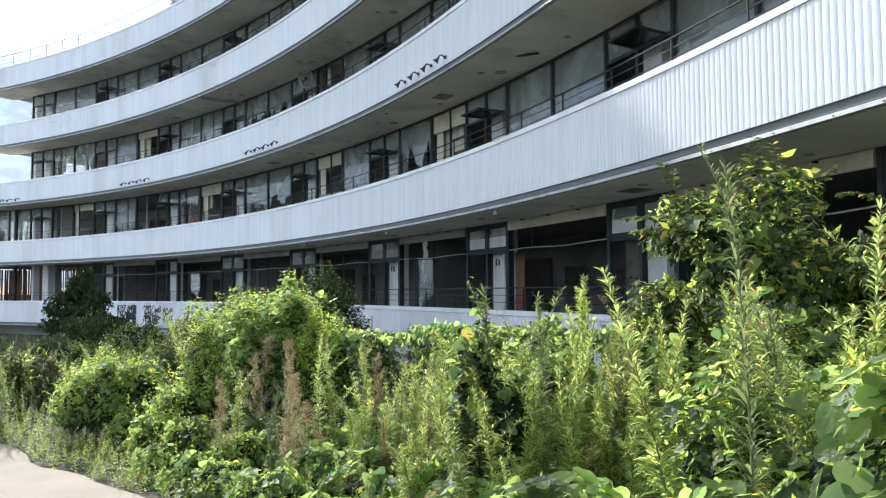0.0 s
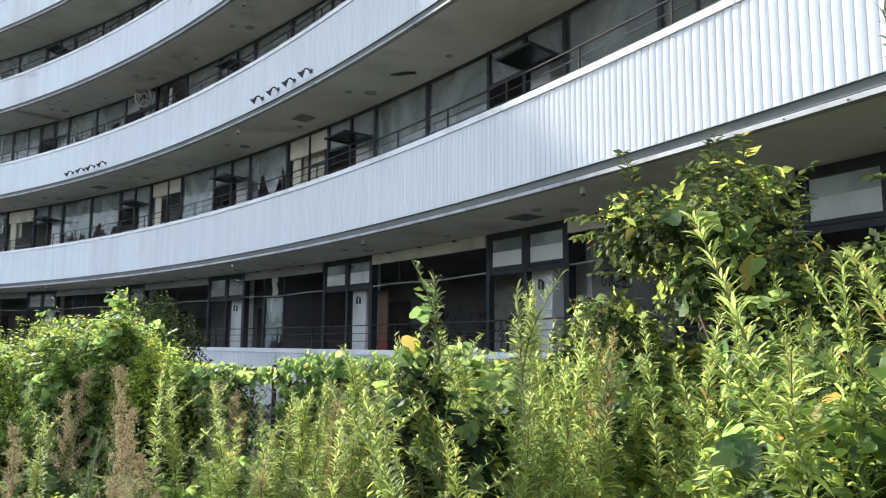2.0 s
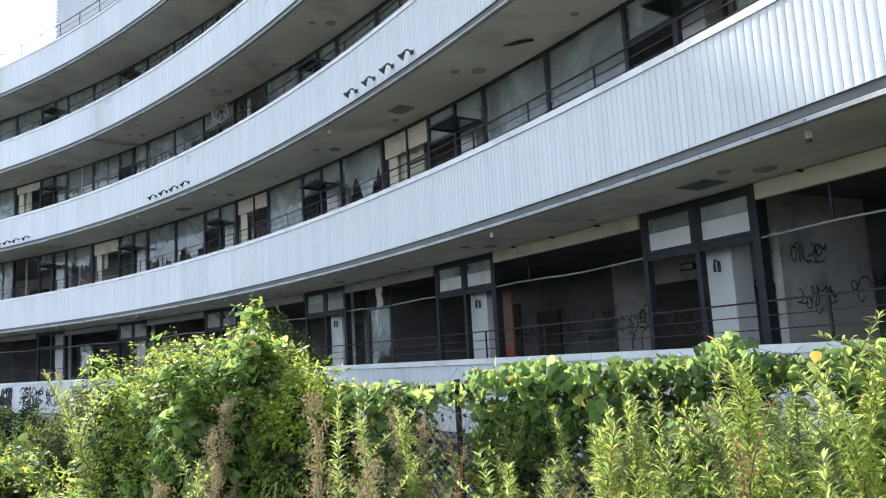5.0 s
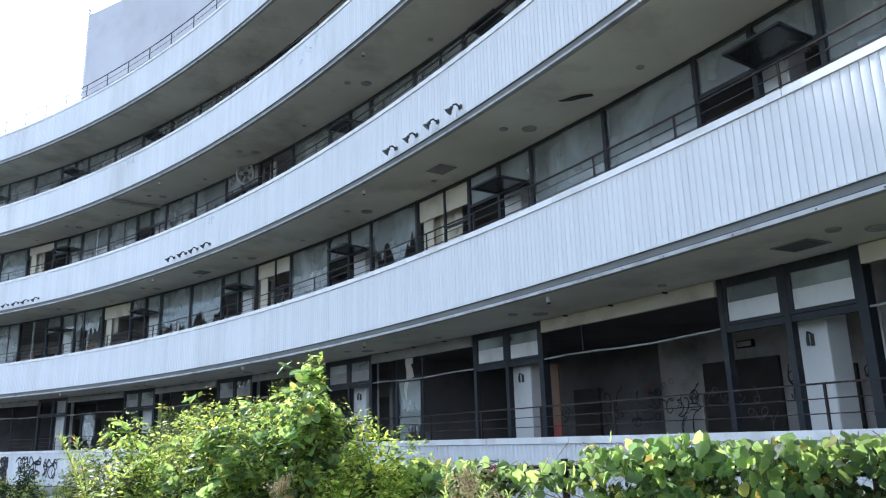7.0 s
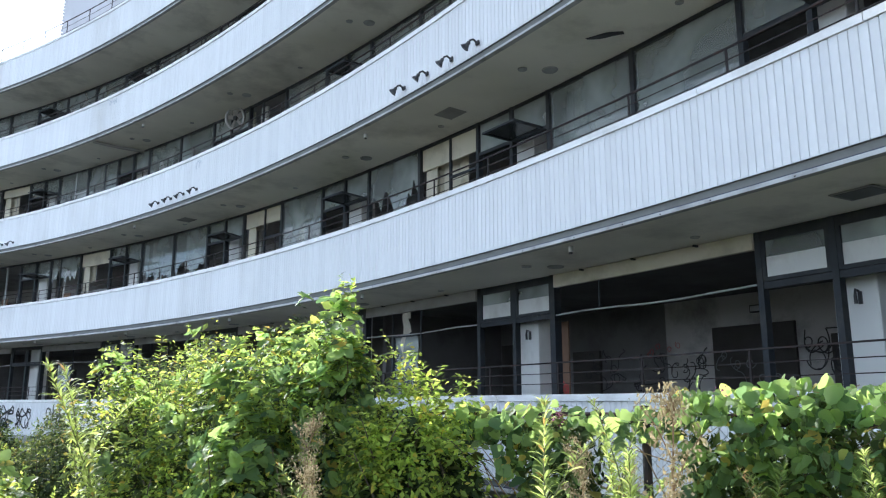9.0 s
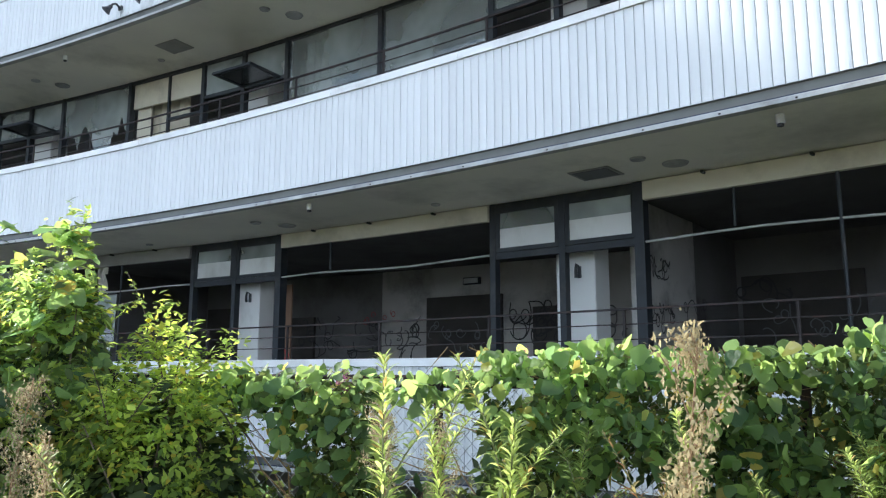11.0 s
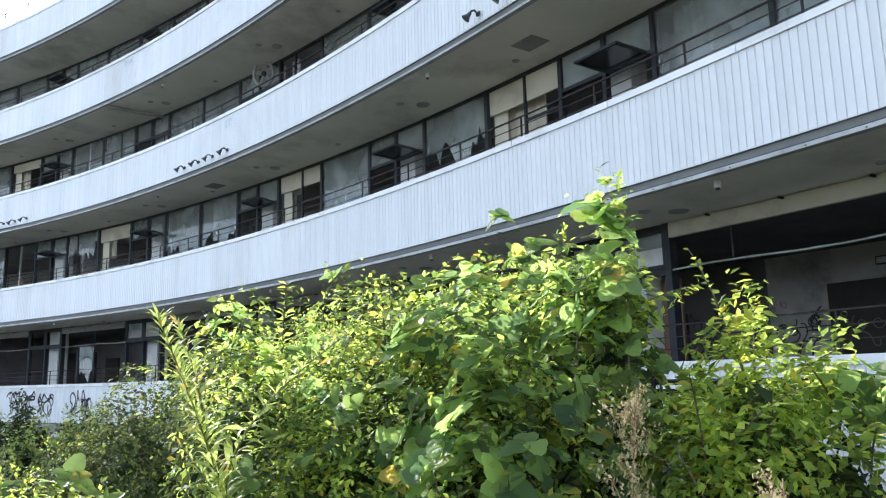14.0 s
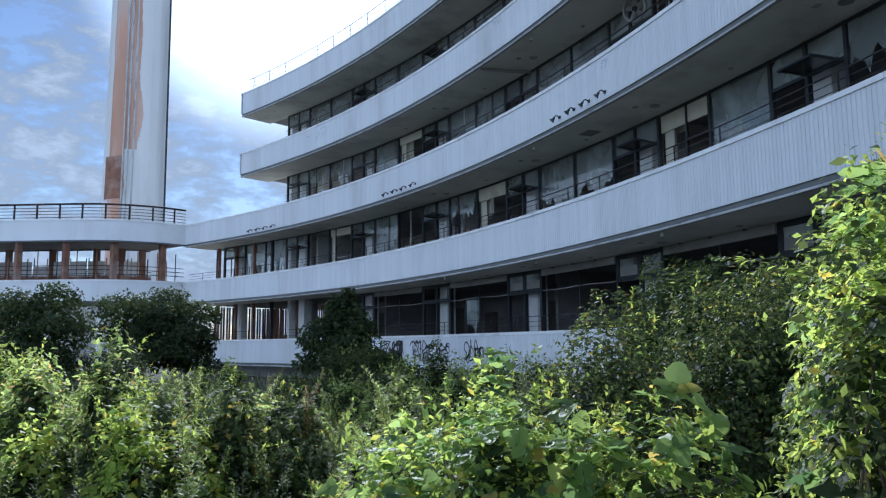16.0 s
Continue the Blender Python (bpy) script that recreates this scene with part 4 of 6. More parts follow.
def disc(arc, rho, k, r):
    t_ = thing("ceiling_disc", "round grey cover plate in the soffit", "cover plate", "round plates in the soffits")
    bm = bmesh.new()
    z = top(k) - 1.43
    p = on(arc, rho, z)
    tube(bm, [(p.x, p.y, z), (p.x, p.y, z - 0.02)], r, 16, r * 0.9)
    part("plate", bm, ALU, t_)


for k in (1, 2, 3):
    for j in range(-4, 6):
        disc(-9.0 + 6.21 * j, 1.28, k, 0.15)
        disc(-8.75 + 6.21 * j, 0.85, k, 0.09)
        disc(-5.6 + 6.21 * j, 1.35, k, 0.07)
        if k > 1 and j % 2:
            continue
        t_ = thing("sensor", "small white stub sensor under the soffit", "sensor", "stub sensors under the soffits")
        bm = bmesh.new()
        p = on(-4.18 - 6.2 + 6.2 * j, 0.32, top(k) - 1.43)
        tube(bm, [p, p - Vector((0, 0, 0.05)), p - Vector((0, 0, 0.09))], 0.042, 10)
        part("body", bm, PILLAR, t_)
        bm = bmesh.new()
        tube(bm, [p - Vector((0, 0, 0.09)), p - Vector((0, 0, 0.115))], 0.03, 8)
        part("tip", bm, LAMP_BLACK, t_)

# low concrete box with a slab roof at the foot of the building
kiosk = thing("concrete_box", "low weathered concrete box with a pale slab roof", "structure", m=pose(57.0, 12.5, -0.55, 0, 0, 12))
bm = bmesh.new()
box(bm, pose(0, 0, 0.36), 1.7, 2.4, 0.76, 0.02)
part("body", bm, CONCRETE, kiosk)
bm = bmesh.new()
box(bm, pose(0, 0, 0.82, 2, 0, 0), 2.1, 2.9, 0.12, 0.015)
part("slab", bm, PILLAR, kiosk, "pale stained slab with thin edges")
bm = bmesh.new()
box(bm, pose(0.55, -0.7, 0.98), 0.4, 0.35, 0.22, 0.02)
part("vent", bm, ALU, kiosk)

# wall lamps on the pillars
for j in (0, -1, 1):
    t_ = thing("wall_lamp", "small black lamp fixed to a white pillar", "lamp", "lamps on the pillars")
    bm = bmesh.new()
    a = BAY * j - 1.12
    box(bm, at(a, 2.18, top(0) + 1.16), 0.03, 0.05, 0.16, 0.006)
    part("backplate", bm, LAMP_BLACK, t_)
    bm = bmesh.new()
    p = on(a, 2.16, top(0) + 1.24)
    tube(bm, [p, p + Vector((-0.04, 0.02, 0.02)), p + Vector((-0.06, 0.02, -0.06)), p + Vector((-0.05, 0.02, -0.16))], 0.016, 8, 0.024)
    part("lamp_body", bm, LAMP_BLACK, t_)


# ---- graffiti ----
def scribble(name, label, place, width, height, mat, seed, strokes=5, pen=0.03, loops=1.0):
    """Loose spray strokes on a surface: place(u, v) gives a point."""
    r_ = random.Random(seed)
    t_ = thing(name, label, "graffiti")
    for s in range(strokes):
        vs, fs = [], []
        x = width * (s + r_.uniform(0.1, 0.9)) / strokes
        y = height * r_.uniform(0.3, 0.8)
        ang = r_.uniform(0, 6.3)
        turn = r_.uniform(-1, 1) * loops
        last = None
        for i in range(r_.randint(16, 34)):
            x2, y2 = x + math.cos(ang) * pen * 1.3, y + math.sin(ang) * pen * 1.6
            if not (0 < y2 < height):
                ang = -ang
                y2 = min(max(y2, 0), height)
            if not (-0.05 < x2 < width + 0.05):
                ang = math.pi - ang
                x2 = min(max(x2, -0.05), width + 0.05)
            nx, ny = -math.sin(ang) * pen * 0.5, math.cos(ang) * pen * 0.5
            now = (len(vs), len(vs) + 1)
            vs += [place(x2 + nx, y2 + ny), place(x2 - nx, y2 - ny)]
            if last:
                fs.append((last[0], now[0], now[1], last[1]))
            last = now
            x, y = x2, y2
            turn += r_.uniform(-0.35, 0.35)
            turn = max(-0.9, min(0.9, turn))
            ang += turn * 0.55
        part("stroke", mesh_from("stroke", vs, fs, mat), None, t_)
    return t_


for i, (arc, w, h, z, mat, k, pen) in enumerate([
        (26.9, 0.9, 0.6, -1.15, PAINT_BLACK, 0, 0.045), (25.3, 0.8, 0.75, -0.95, PAINT_BLACK, 0, 0.05), (24.4, 0.9, 1.0, -1.22, PAINT_BLACK, 0, 0.10), (22.9, 0.9, 0.8, -1.0, PAINT_BLACK, 0, 0.05),
        (21.8, 0.8, 0.9, -1.1, PAINT_BLACK, 0, 0.055), (20.7, 0.9, 0.7, -1.0, PAINT_BLACK, 0, 0.045), (18.6, 1.3, 0.8, -1.0, PAINT_BLACK, 0, 0.05),
        (32.4, 2.2, 0.6, -0.85, PAINT_GREY, 3, 0.035), (4.7, 0.9, 0.5, -0.75, PAINT_GREY, 3, 0.03), (16.4, 0.6, 0.25, -0.4, PAINT_GREY, 3, 0.03), (10.05, 0.25, 0.25, -0.45, PAINT_GREY, 2, 0.025)]):
    scribble("graffiti", "scrawled " + ("black" if mat is PAINT_BLACK else "faded grey") + " spray tag on the white band",
             lambda u, v, arc=arc, z=z, k=k: on(arc - u, -0.012, top(k) + z + v), w, h, mat, 40 + i, 6 if mat is PAINT_BLACK else 4, pen if mat is PAINT_BLACK else pen * 0.55)
for i, (arc, w, h, z, mat, rho) in enumerate([
        (0.2, 1.1, 1.0, 0.95, PAINT_BLACK, 6.9), (-0.2, 0.8, 0.45, 1.85, PAINT_RED, 6.9), (-1.1, 0.5, 1.1, 0.9, PAINT_BLACK, 6.9), (-1.8, 1.7, 1.1, 0.9, PAINT_PALE, 6.86), (-3.75, 0.8, 1.3, 1.0, PAINT_BLACK, 6.9), (-4.2, 0.7, 1.2, 1.2, PAINT_BLACK, 6.86),
        (-5.2, 0.8, 1.2, 0.9, PAINT_BLACK, 6.9), (-6.2, 1.1, 1.4, 1.0, PAINT_BLACK, 6.9), (-7.4, 1.3, 0.6, 1.9, PAINT_BLACK, 6.9), (-8.2, 1.6, 1.1, 1.0, PAINT_PALE, 6.86), (-10.1, 1.0, 1.3, 1.0, PAINT_BLACK, 6.9), (-11.4, 1.6, 0.9, 1.5, PAINT_BLACK, 6.9),
        (-13.6, 1.6, 1.3, 0.8, PAINT_BLACK, 6.9), (1.7, 1.2, 1.2, 0.9, PAINT_BLACK, 6.9), (3.6, 1.4, 1.2, 0.9, PAINT_BLACK, 6.9), (6.5, 1.5, 1.2, 0.8, PAINT_BLACK, 6.9)]):
    scribble("graffiti", "scrawled spray tag on the dirty back wall", lambda u, v, arc=arc, z=z, rho=rho: on(arc - u, rho, top(0) - 0.9 + z + v), w, h, mat, 90 + i, 4 if mat is PAINT_RED else 9, 0.014 if mat is PAINT_RED else 0.02 if mat is PAINT_PALE else 0.026)
for j, a in enumerate((-0.95,)):
    bm = bmesh.new()
    box(bm, at(a - 0.62, 2.55, top(0) + 0.25), 0.04, 0.42, 2.3, 0.006)
    tagged(part("door_leaf", bm, BOARD), "reddish brown door leaf standing open beside a pillar", "door")
    scribble("graffiti", "scrawled spray tag on the brown door", lambda u, v, a=a: on(a - 0.45 - u, 2.524, top(0) - 0.2 + v), 0.3, 0.9, PAINT_BLACK if j else PAINT_RED, 130 + j, 4, 0.022)
for i, (r0, z, w, h) in enumerate(((3.0, 2.05, 0.8, 0.3), (3.1, 1.2, 0.8, 0.5), (4.3, 1.4, 1.0, 0.5))):
    scribble("graffiti", "scrawled black spray tag on the dirty partition", lambda u, v, r0=r0, z=z: on(-7.906, r0 + u, top(0) - 0.9 + z + v), w, h, PAINT_BLACK, 150 + i, 6, 0.022)
# torn sheet in the wide bay and an exit lamp in the room behind
bm = bmesh.new()
vs = [[bm.verts.new(on(2.7 - 0.32 * c / 6 + 0.04 * math.sin(rw * 1.7), 1.9 + 0.03 * math.sin(c + rw), top(0) + 1.95 - 0.16 * rw)) for c in range(7 - min(rw // 2, 4))] for rw in range(9)]
for p, q in zip(vs, vs[1:]):
    for c in range(len(q) - 1):
        bm.faces.new((p[c], p[c + 1], q[c + 1], q[c]))
torn = part("torn_sheet", bm, CURTAIN)
tagged(torn, "torn pale plastic sheet hanging from the header", "sheet")
md = torn.modifiers.new("thick", "SOLIDIFY")
md.thickness = 0.006
exit_lamp = thing("exit_lamp", "dead box lamp on the back wall", "lamp")
bm = bmesh.new()
box(bm, at(-2.85, 6.93, top(0) + 1.84), 0.1, 0.42, 0.16, 0.01)
part("case", bm, FRAME, exit_lamp)
bm = bmesh.new()
box(bm, at(-2.85, 6.874, top(0) + 1.84), 0.012, 0.36, 0.11)
part("diffuser", bm, PILLAR, exit_lamp)

# a beam end hanging from the third soffit, and a round fan at a window head
beam = thing("hanging_beam", "dark strip of steel sagging from the soffit", "beam")
bm = bmesh.new()
p, q = on(17.43, 0.1, top(3) - 1.46), on(16.84, 1.8, top(3) - 1.52)
tube(bm, [p, p.lerp(q, 0.5) - Vector((0, 0, 0.03)), q], 0.055, 6)
part("steel_strip", bm, CONCRETE, beam)
fan = thing("round_fan", "round grey extractor fan at the head of a window", "fan", m=at(10.97, 1.72, top(2) + 1.9) @ pose(0, 0, 0, 0, -12, 20))
bm = bmesh.new()
ring = [Vector((0, 0.36 * math.cos(a * math.tau / 24), 0.36 * math.sin(a * math.tau / 24))) for a in range(25)]
tube(bm, ring, 0.045, 8)
part("rim", bm, ALU, fan)
bm = bmesh.new()
tube(bm, [(0.12, 0, 0), (-0.02, 0, 0)], 0.09, 12, 0.07)
part("hub", bm, FRAME, fan)
for i in range(5):
    bm = bmesh.new()
    box(bm, pose(0.05, 0, 0, i * 72, 0, 0) @ pose(0, 0, 0.2, 0, 0, 28), 0.012, 0.17, 0.26, 0.004)
    part("blade", bm, CONCRETE, fan)


# ---- plants ----
def fast_mesh(name, verts, tris, mat):
    me = bpy.data.meshes.new(name)
    n, m = len(verts), len(tris)
    me.vertices.add(n)
    me.vertices.foreach_set("co", np.asarray(verts, dtype=np.float32).ravel())
    me.loops.add(3 * m)
    me.loops.foreach_set("vertex_index", np.asarray(tris, dtype=np.int32).ravel())
    me.polygons.add(m)
    me.polygons.foreach_set("loop_start", np.arange(0, 3 * m, 3, dtype=np.int32))
    me.polygons.foreach_set("loop_total", np.full(m, 3, dtype=np.int32))
    me.polygons.foreach_set("use_smooth", np.ones(m, dtype=bool))
    me.update(calc_edges=True)
    me.materials.append(mat)
    return me


# blades lie along +y, their upper side faces +z
def heart_blade(points=14, width=0.5):
    """A broad heart-shaped leaf, folded a little along its midrib and turned down at the tip."""
    vs = [(0, 0.0, 0), (0, 0.5, -0.045)]
    for i in range(points + 1):
        a = math.pi * (2 * i / points - 1) * 0.985
        r = 0.5 * (1 + 0.15 * math.cos(3 * a) + 0.06 * math.cos(2 * a))
        x, y = width / 0.5 * r * math.sin(a), 0.46 + r * math.cos(a) * 1.08
        vs.append((x, y, 0.16 * abs(x) - 0.10 * max(0, y - 0.55) + 0.025 * math.sin(5 * a)))
    fs = [(1, i + 3, i + 2) for i in range(points)] + [(1, 2, 0), (1, 0, points + 2)]
    return np.array(vs), np.array(fs)


KUDZU_BLADE = heart_blade(12)
NARROW_BLADE = (np.array([(0, 0, 0), (-.085, .4, .03), (.085, .4, .03), (-.06, .75, -.05), (.06, .75, -.05), (0, 1.0, -.2)]),
                np.array([(0, 2, 1), (1, 2, 4), (1, 4, 3), (3, 4, 5)]))
OVAL_BLADE = (np.array([(0, 0, 0), (-.24, .45, .05), (0, .5, -.02), (.24, .45, .05), (0, 1.0, -.08)]),
              np.array([(0, 2, 1), (0, 3, 2), (1, 2, 4), (2, 3, 4)]))


FAR_BLADE = (np.array([(0, 0, 0), (-.13, .5, .03), (.13, .5, .03), (0, 1.0, -.12)]), np.array([(0, 2, 1), (1, 2, 3)]))
FAR_OVAL = (np.array([(0, 0, 0), (-.27, .48, .05), (.27, .48, .05), (0, 1.0, -.08)]), np.array([(0, 2, 1), (1, 2, 3)]))


def unit(a):
    return a / np.maximum(np.linalg.norm(a, axis=1, keepdims=True), 1e-6)


def place_blades(blade, pos, way, up, size):
    """Copies of a blade at pos, pointing along way, upper side towards up."""
    v, f = blade
    way = unit(way)
    side = unit(np.cross(way, up))
    nrm = np.cross(side, way)
    out = pos[:, None, :] + size[:, None, None] * (v[None, :, :1] * side[:, None, :] + v[None, :, 1:2] * way[:, None, :] + v[None, :, 2:3] * nrm[:, None, :])
    tris = f[None] + (np.arange(len(pos)) * len(v))[:, None, None]
    return out.reshape(-1, 3), tris.reshape(-1, 3)


def blob_points(rs, blobs, n, depth=0.25):
    """Points near the noisy skin of a group of mounds (x, y, base z, radius, height), with outward directions; none inside another mound."""
    area = np.array([b[3] * (b[3] + b[4]) for b in blobs])
    pick = rs.choice(len(blobs), n, p=area / area.sum())
    d = unit(rs.normal(size=(n, 3)))
    d[:, 2] = np.abs(d[:, 2]) * 1.1 - 0.12
    d = unit(d)
    b = np.array(blobs)[pick]
    wob = np.array([noise.noise((x * 2.2 + i * 7.1, y * 2.2, z * 2.2)) + 0.55 * noise.noise((x * 5.3, y * 5.3 + i, z * 5.3)) for (x, y, z), i in zip(d.tolist(), pick.tolist())])
    r = 0.97 + 0.24 * np.minimum(wob, 0.45) - depth * rs.random(n) ** 1.5
    hgt = b[:, 4] * 0.62
    c = np.stack([b[:, 0], b[:, 1], b[:, 2] + b[:, 4] - hgt], 1)
    p = c + d * np.stack([b[:, 3], b[:, 3], hgt], 1) * r[:, None]
    keep = p[:, 2] > b[:, 2] - 0.05
    for q in blobs:
        h2 = q[4] * 0.62
        cc = np.array([q[0], q[1], q[2] + q[4] - h2])
        u = ((p - cc) / np.array([q[3], q[3], h2]))
        keep &= (np.linalg.norm(u, axis=1) > 0.62)
    return p[keep], d[keep]


def leaf_cloud(name, blobs, n, blade, size, mat, rs, parent=None, droop=0.5, depth=0.3, triple=False, holes=True):
    p, d = blob_points(rs, blobs, n, depth)
    if holes:
        # leaves gather in clumps, with dark hollows between them
        hole = np.array([noise.noise((x * 2.6, y * 2.6, z * 2.6)) + 0.6 * noise.noise((x * 6.1, y * 6.1, z * 6.1)) for x, y, z in p.tolist()])
        ok = (hole > -0.12) | (rs.random(len(p)) < 0.12)
        p, d = p[ok], d[ok]
    m = len(p)
    up = unit(d + rs.normal(size=(m, 3)) * 0.5 + np.array([0, 0, 0.3]))
    way = unit(np.cross(up, rs.normal(size=(m, 3))) + d * 0.35 + np.array([0, 0, -droop]) * rs.random((m, 1)))
    s = size * (0.4 + 0.95 * rs.random(m) ** 1.3)
    if triple:
        side = unit(np.cross(way, up))
        p = np.concatenate([p, p, p])
        ways = np.concatenate([way, unit(way * 0.25 + side), unit(way * 0.25 - side)])
        p[:m] += way * s[:, None] * 0.25
        up = np.concatenate([up, up, up])
        s = np.concatenate([s, s * 0.85, s * 0.85])
        way = ways
    v, f = place_blades(blade, p, way, up, s)
    return part(name, fast_mesh(name, v, f, mat), None, parent)


def branch_mesh(blobs, rs, count, radius=0.011):
    bm = bmesh.new()
    for b in blobs:
        for i in range(count):
            a = rs.random() * 6.28
            q = Vector((b[0], b[1], b[2] - 0.1)) + Vector((rs.normal() * 0.1, rs.normal() * 0.1, 0))
            e = Vector((b[0] + math.cos(a) * b[3] * 0.8 * rs.random(), b[1] + math.sin(a) * b[3] * 0.8 * rs.random(), b[2] + b[4] * (0.4 + 0.42 * rs.random())))
            mid = q.lerp(e, 0.5) + Vector((rs.normal() * 0.12, rs.normal() * 0.12, 0.1))
            tube(bm, [q, q.lerp(mid, 0.6), mid, mid.lerp(e, 0.6) + Vector((0, 0, 0.04)), e], radius, 5, radius * 0.3)
    return bm


def spray_branches(t_, blobs, rs, count, mat, leaf=0.06):
    """Long arching twigs that reach out of the mass, with leaves on both sides."""
    p, d = blob_points(rs, blobs, count * 3, 0.25)
    high = np.argsort(-p[:, 2] + 0.5 * rs.random(len(p)))[:count]
    twigs = bmesh.new()
    P, W, U, S = [], [], [], []
    for i in high:
        ln = rs.uniform(0.22, 0.6)
        out = unit((d[i] * np.array([1, 1, 0.3]) + np.array([0, 0, 0.45]) + rs.normal(size=3) * 0.25)[None])[0]
        u = np.linspace(0, 1, 9)
        line = p[i] - out * 0.25 + out * (u * (ln + 0.25))[:, None] + np.array([0, 0, -0.38 * ln]) * (u ** 2.2)[:, None]
        tube(twigs, [tuple(q) for q in line], 0.006, 4, 0.002)
        k = 34
        t = np.sort(rs.uniform(0.15, 1.0, k))
        pos = np.stack([np.interp(t, u, line[:, c]) for c in range(3)], 1)
        run = unit(np.gradient(line, axis=0))
        run = np.stack([np.interp(t, u, run[:, c]) for c in range(3)], 1)
        side = unit(np.cross(run, np.array([0, 0, 1.0]))) * np.where(np.arange(k) % 2, 1, -1)[:, None]
        P.append(pos), W.append(side * 0.9 + run * 0.7 + np.array([0, 0, -0.25]) + rs.normal(size=(k, 3)) * 0.2)
        U.append(unit(np.array([0, 0, 1.0]) + rs.normal(size=(k, 3)) * 0.35))
        S.append(leaf * (0.65 + 0.6 * rs.random(k)) * (1.1 - 0.4 * t))
    tagged(part("twig", twigs, BARK, t_), kind="stuff")
    v, f = place_blades(OVAL_BLADE, np.concatenate(P), np.concatenate(W), np.concatenate(U), np.concatenate(S))
    tagged(part("spray_leaves", fast_mesh("spray_leaves", v, f, mat), None, t_), kind="stuff")


def bush(name, label, category, blobs, seed, layers, stems=7, group="", shoots=0, sprays=0):
    """A leafy mass on its own stems. layers: (part, count, blade, leaf size, material, triple, depth)."""
    rs = np.random.RandomState(seed)
    blobs = [(x, y, ground_z(y) - 0.05, r, h) for x, y, r, h in blobs]
    t_ = thing(name, label, category, group)
    tagged(part("branchwork", branch_mesh(blobs, rs, stems), BARK, t_), kind="stuff")
    # core leaves are coloured darker to stand in for shade inside the bush
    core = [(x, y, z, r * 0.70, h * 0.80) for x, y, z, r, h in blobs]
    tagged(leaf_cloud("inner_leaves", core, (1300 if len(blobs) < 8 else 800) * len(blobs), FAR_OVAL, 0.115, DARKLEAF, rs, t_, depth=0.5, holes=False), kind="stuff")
    for nm, n, blade, size, mat, triple, depth in layers:
        leaf_cloud(nm, blobs, n, blade, size, mat, rs, t_, triple=triple, depth=depth)
    if sprays:
        spray_branches(t_, blobs, rs, sprays, SHRUB, 0.075)
    if shoots:
        # young shoots that stand out of the mass
        p, d = blob_points(rs, blobs, shoots * len(blobs), 0.1)
        m_, k = len(p), 18
        ln = 0.10 + 0.20 * rs.random(m_)
        way = unit(d * 0.8 + np.array([0, 0, 0.6]) + rs.normal(size=(m_, 3)) * 0.35)
        u = np.repeat(np.linspace(0.1, 1, k)[None], m_, 0)
        pos = p[:, None] + way[:, None] * (ln[:, None] * u)[..., None] + np.array([0, 0, -0.1]) * ((u ** 2) * ln[:, None])[..., None]
        side = unit(rs.normal(size=(m_ * k, 3)))
        v, f = place_blades(OVAL_BLADE, pos.reshape(-1, 3), side * 0.9 + np.repeat(way, k, 0) * 0.6, unit(rs.normal(size=(m_ * k, 3)) * 0.5 + np.array([0, 0, 1])), (0.03 + 0.03 * rs.random(m_ * k)) * (1.15 - 0.55 * u.ravel()))
        tagged(part("young_growth", fast_mesh("young_growth", v, f, SHRUB), None, t_), kind="stuff")
    return t_


def spire(rs, h, leaf, count, lean=0.13, start=0.12, bushy=1.0):
    """One upright weed: stem points and its blades. The leaves thin out and shorten to a soft tip."""
    k = 9
    bend = rs.normal(size=2) * lean * h
    stem = np.array([(bend[0] * (i / k) ** 2, bend[1] * (i / k) ** 2, h * i / k) for i in range(k + 1)])
    t = start + (1 - start) * rs.random(count) ** 0.75
    t.sort()
    pos = np.stack([np.interp(t * k, np.arange(k + 1), stem[:, c]) for c in range(3)], 1)
    ang = np.arange(count) * 2.4 + rs.normal(size=count) * 0.3
    rise = 0.05 + 0.75 * t + rs.normal(size=count) * 0.18
    way = np.stack([np.cos(ang), np.sin(ang), rise], 1)
    size = leaf * (1.05 - 0.72 * t) * (0.75 + 0.5 * rs.random(count)) * (0.45 + 0.55 * np.minimum(1, t * 5)) * bushy
    up = unit(np.stack([-np.cos(ang) * 0.4, -np.sin(ang) * 0.4, np.ones(count)], 1) + rs.normal(size=(count, 3)) * 0.2)
    return stem, pos, way, up, size


def weed_meshes(seed, h, leaf, count, blade=NARROW_BLADE, mat=None, stem_mat=None, side_shoots=0):
    rs = np.random.RandomState(seed)
    stem, pos, way, up, size = spire(rs, h, leaf, count)
    bm = bmesh.new()
    tube(bm, [tuple(p) for p in stem], 0.0075, 5, 0.002)
    P, W, U, S = [pos], [way], [up], [size]
    for i in range(side_shoots):
        st, p2, w2, u2, s2 = spire(rs, h * rs.uniform(0.18, 0.36), leaf * 0.75, count // 5, 0.5)
        o = stem[rs.randint(4, 8)]
        tube(bm, [tuple(o + q) for q in st], 0.004, 4, 0.0015)
        P.append(p2 + o), W.append(w2), U.append(u2), S.append(s2)
    v, f = place_blades(blade, np.concatenate(P), np.concatenate(W), np.concatenate(U), np.concatenate(S))
    leaves = fast_mesh("leaves", v, f, mat or GOLD)
    me = bpy.data.meshes.new("stem")
    bm.to_mesh(me)
    bm.free()
    me.materials.append(stem_mat or STEM)
    return me, leaves


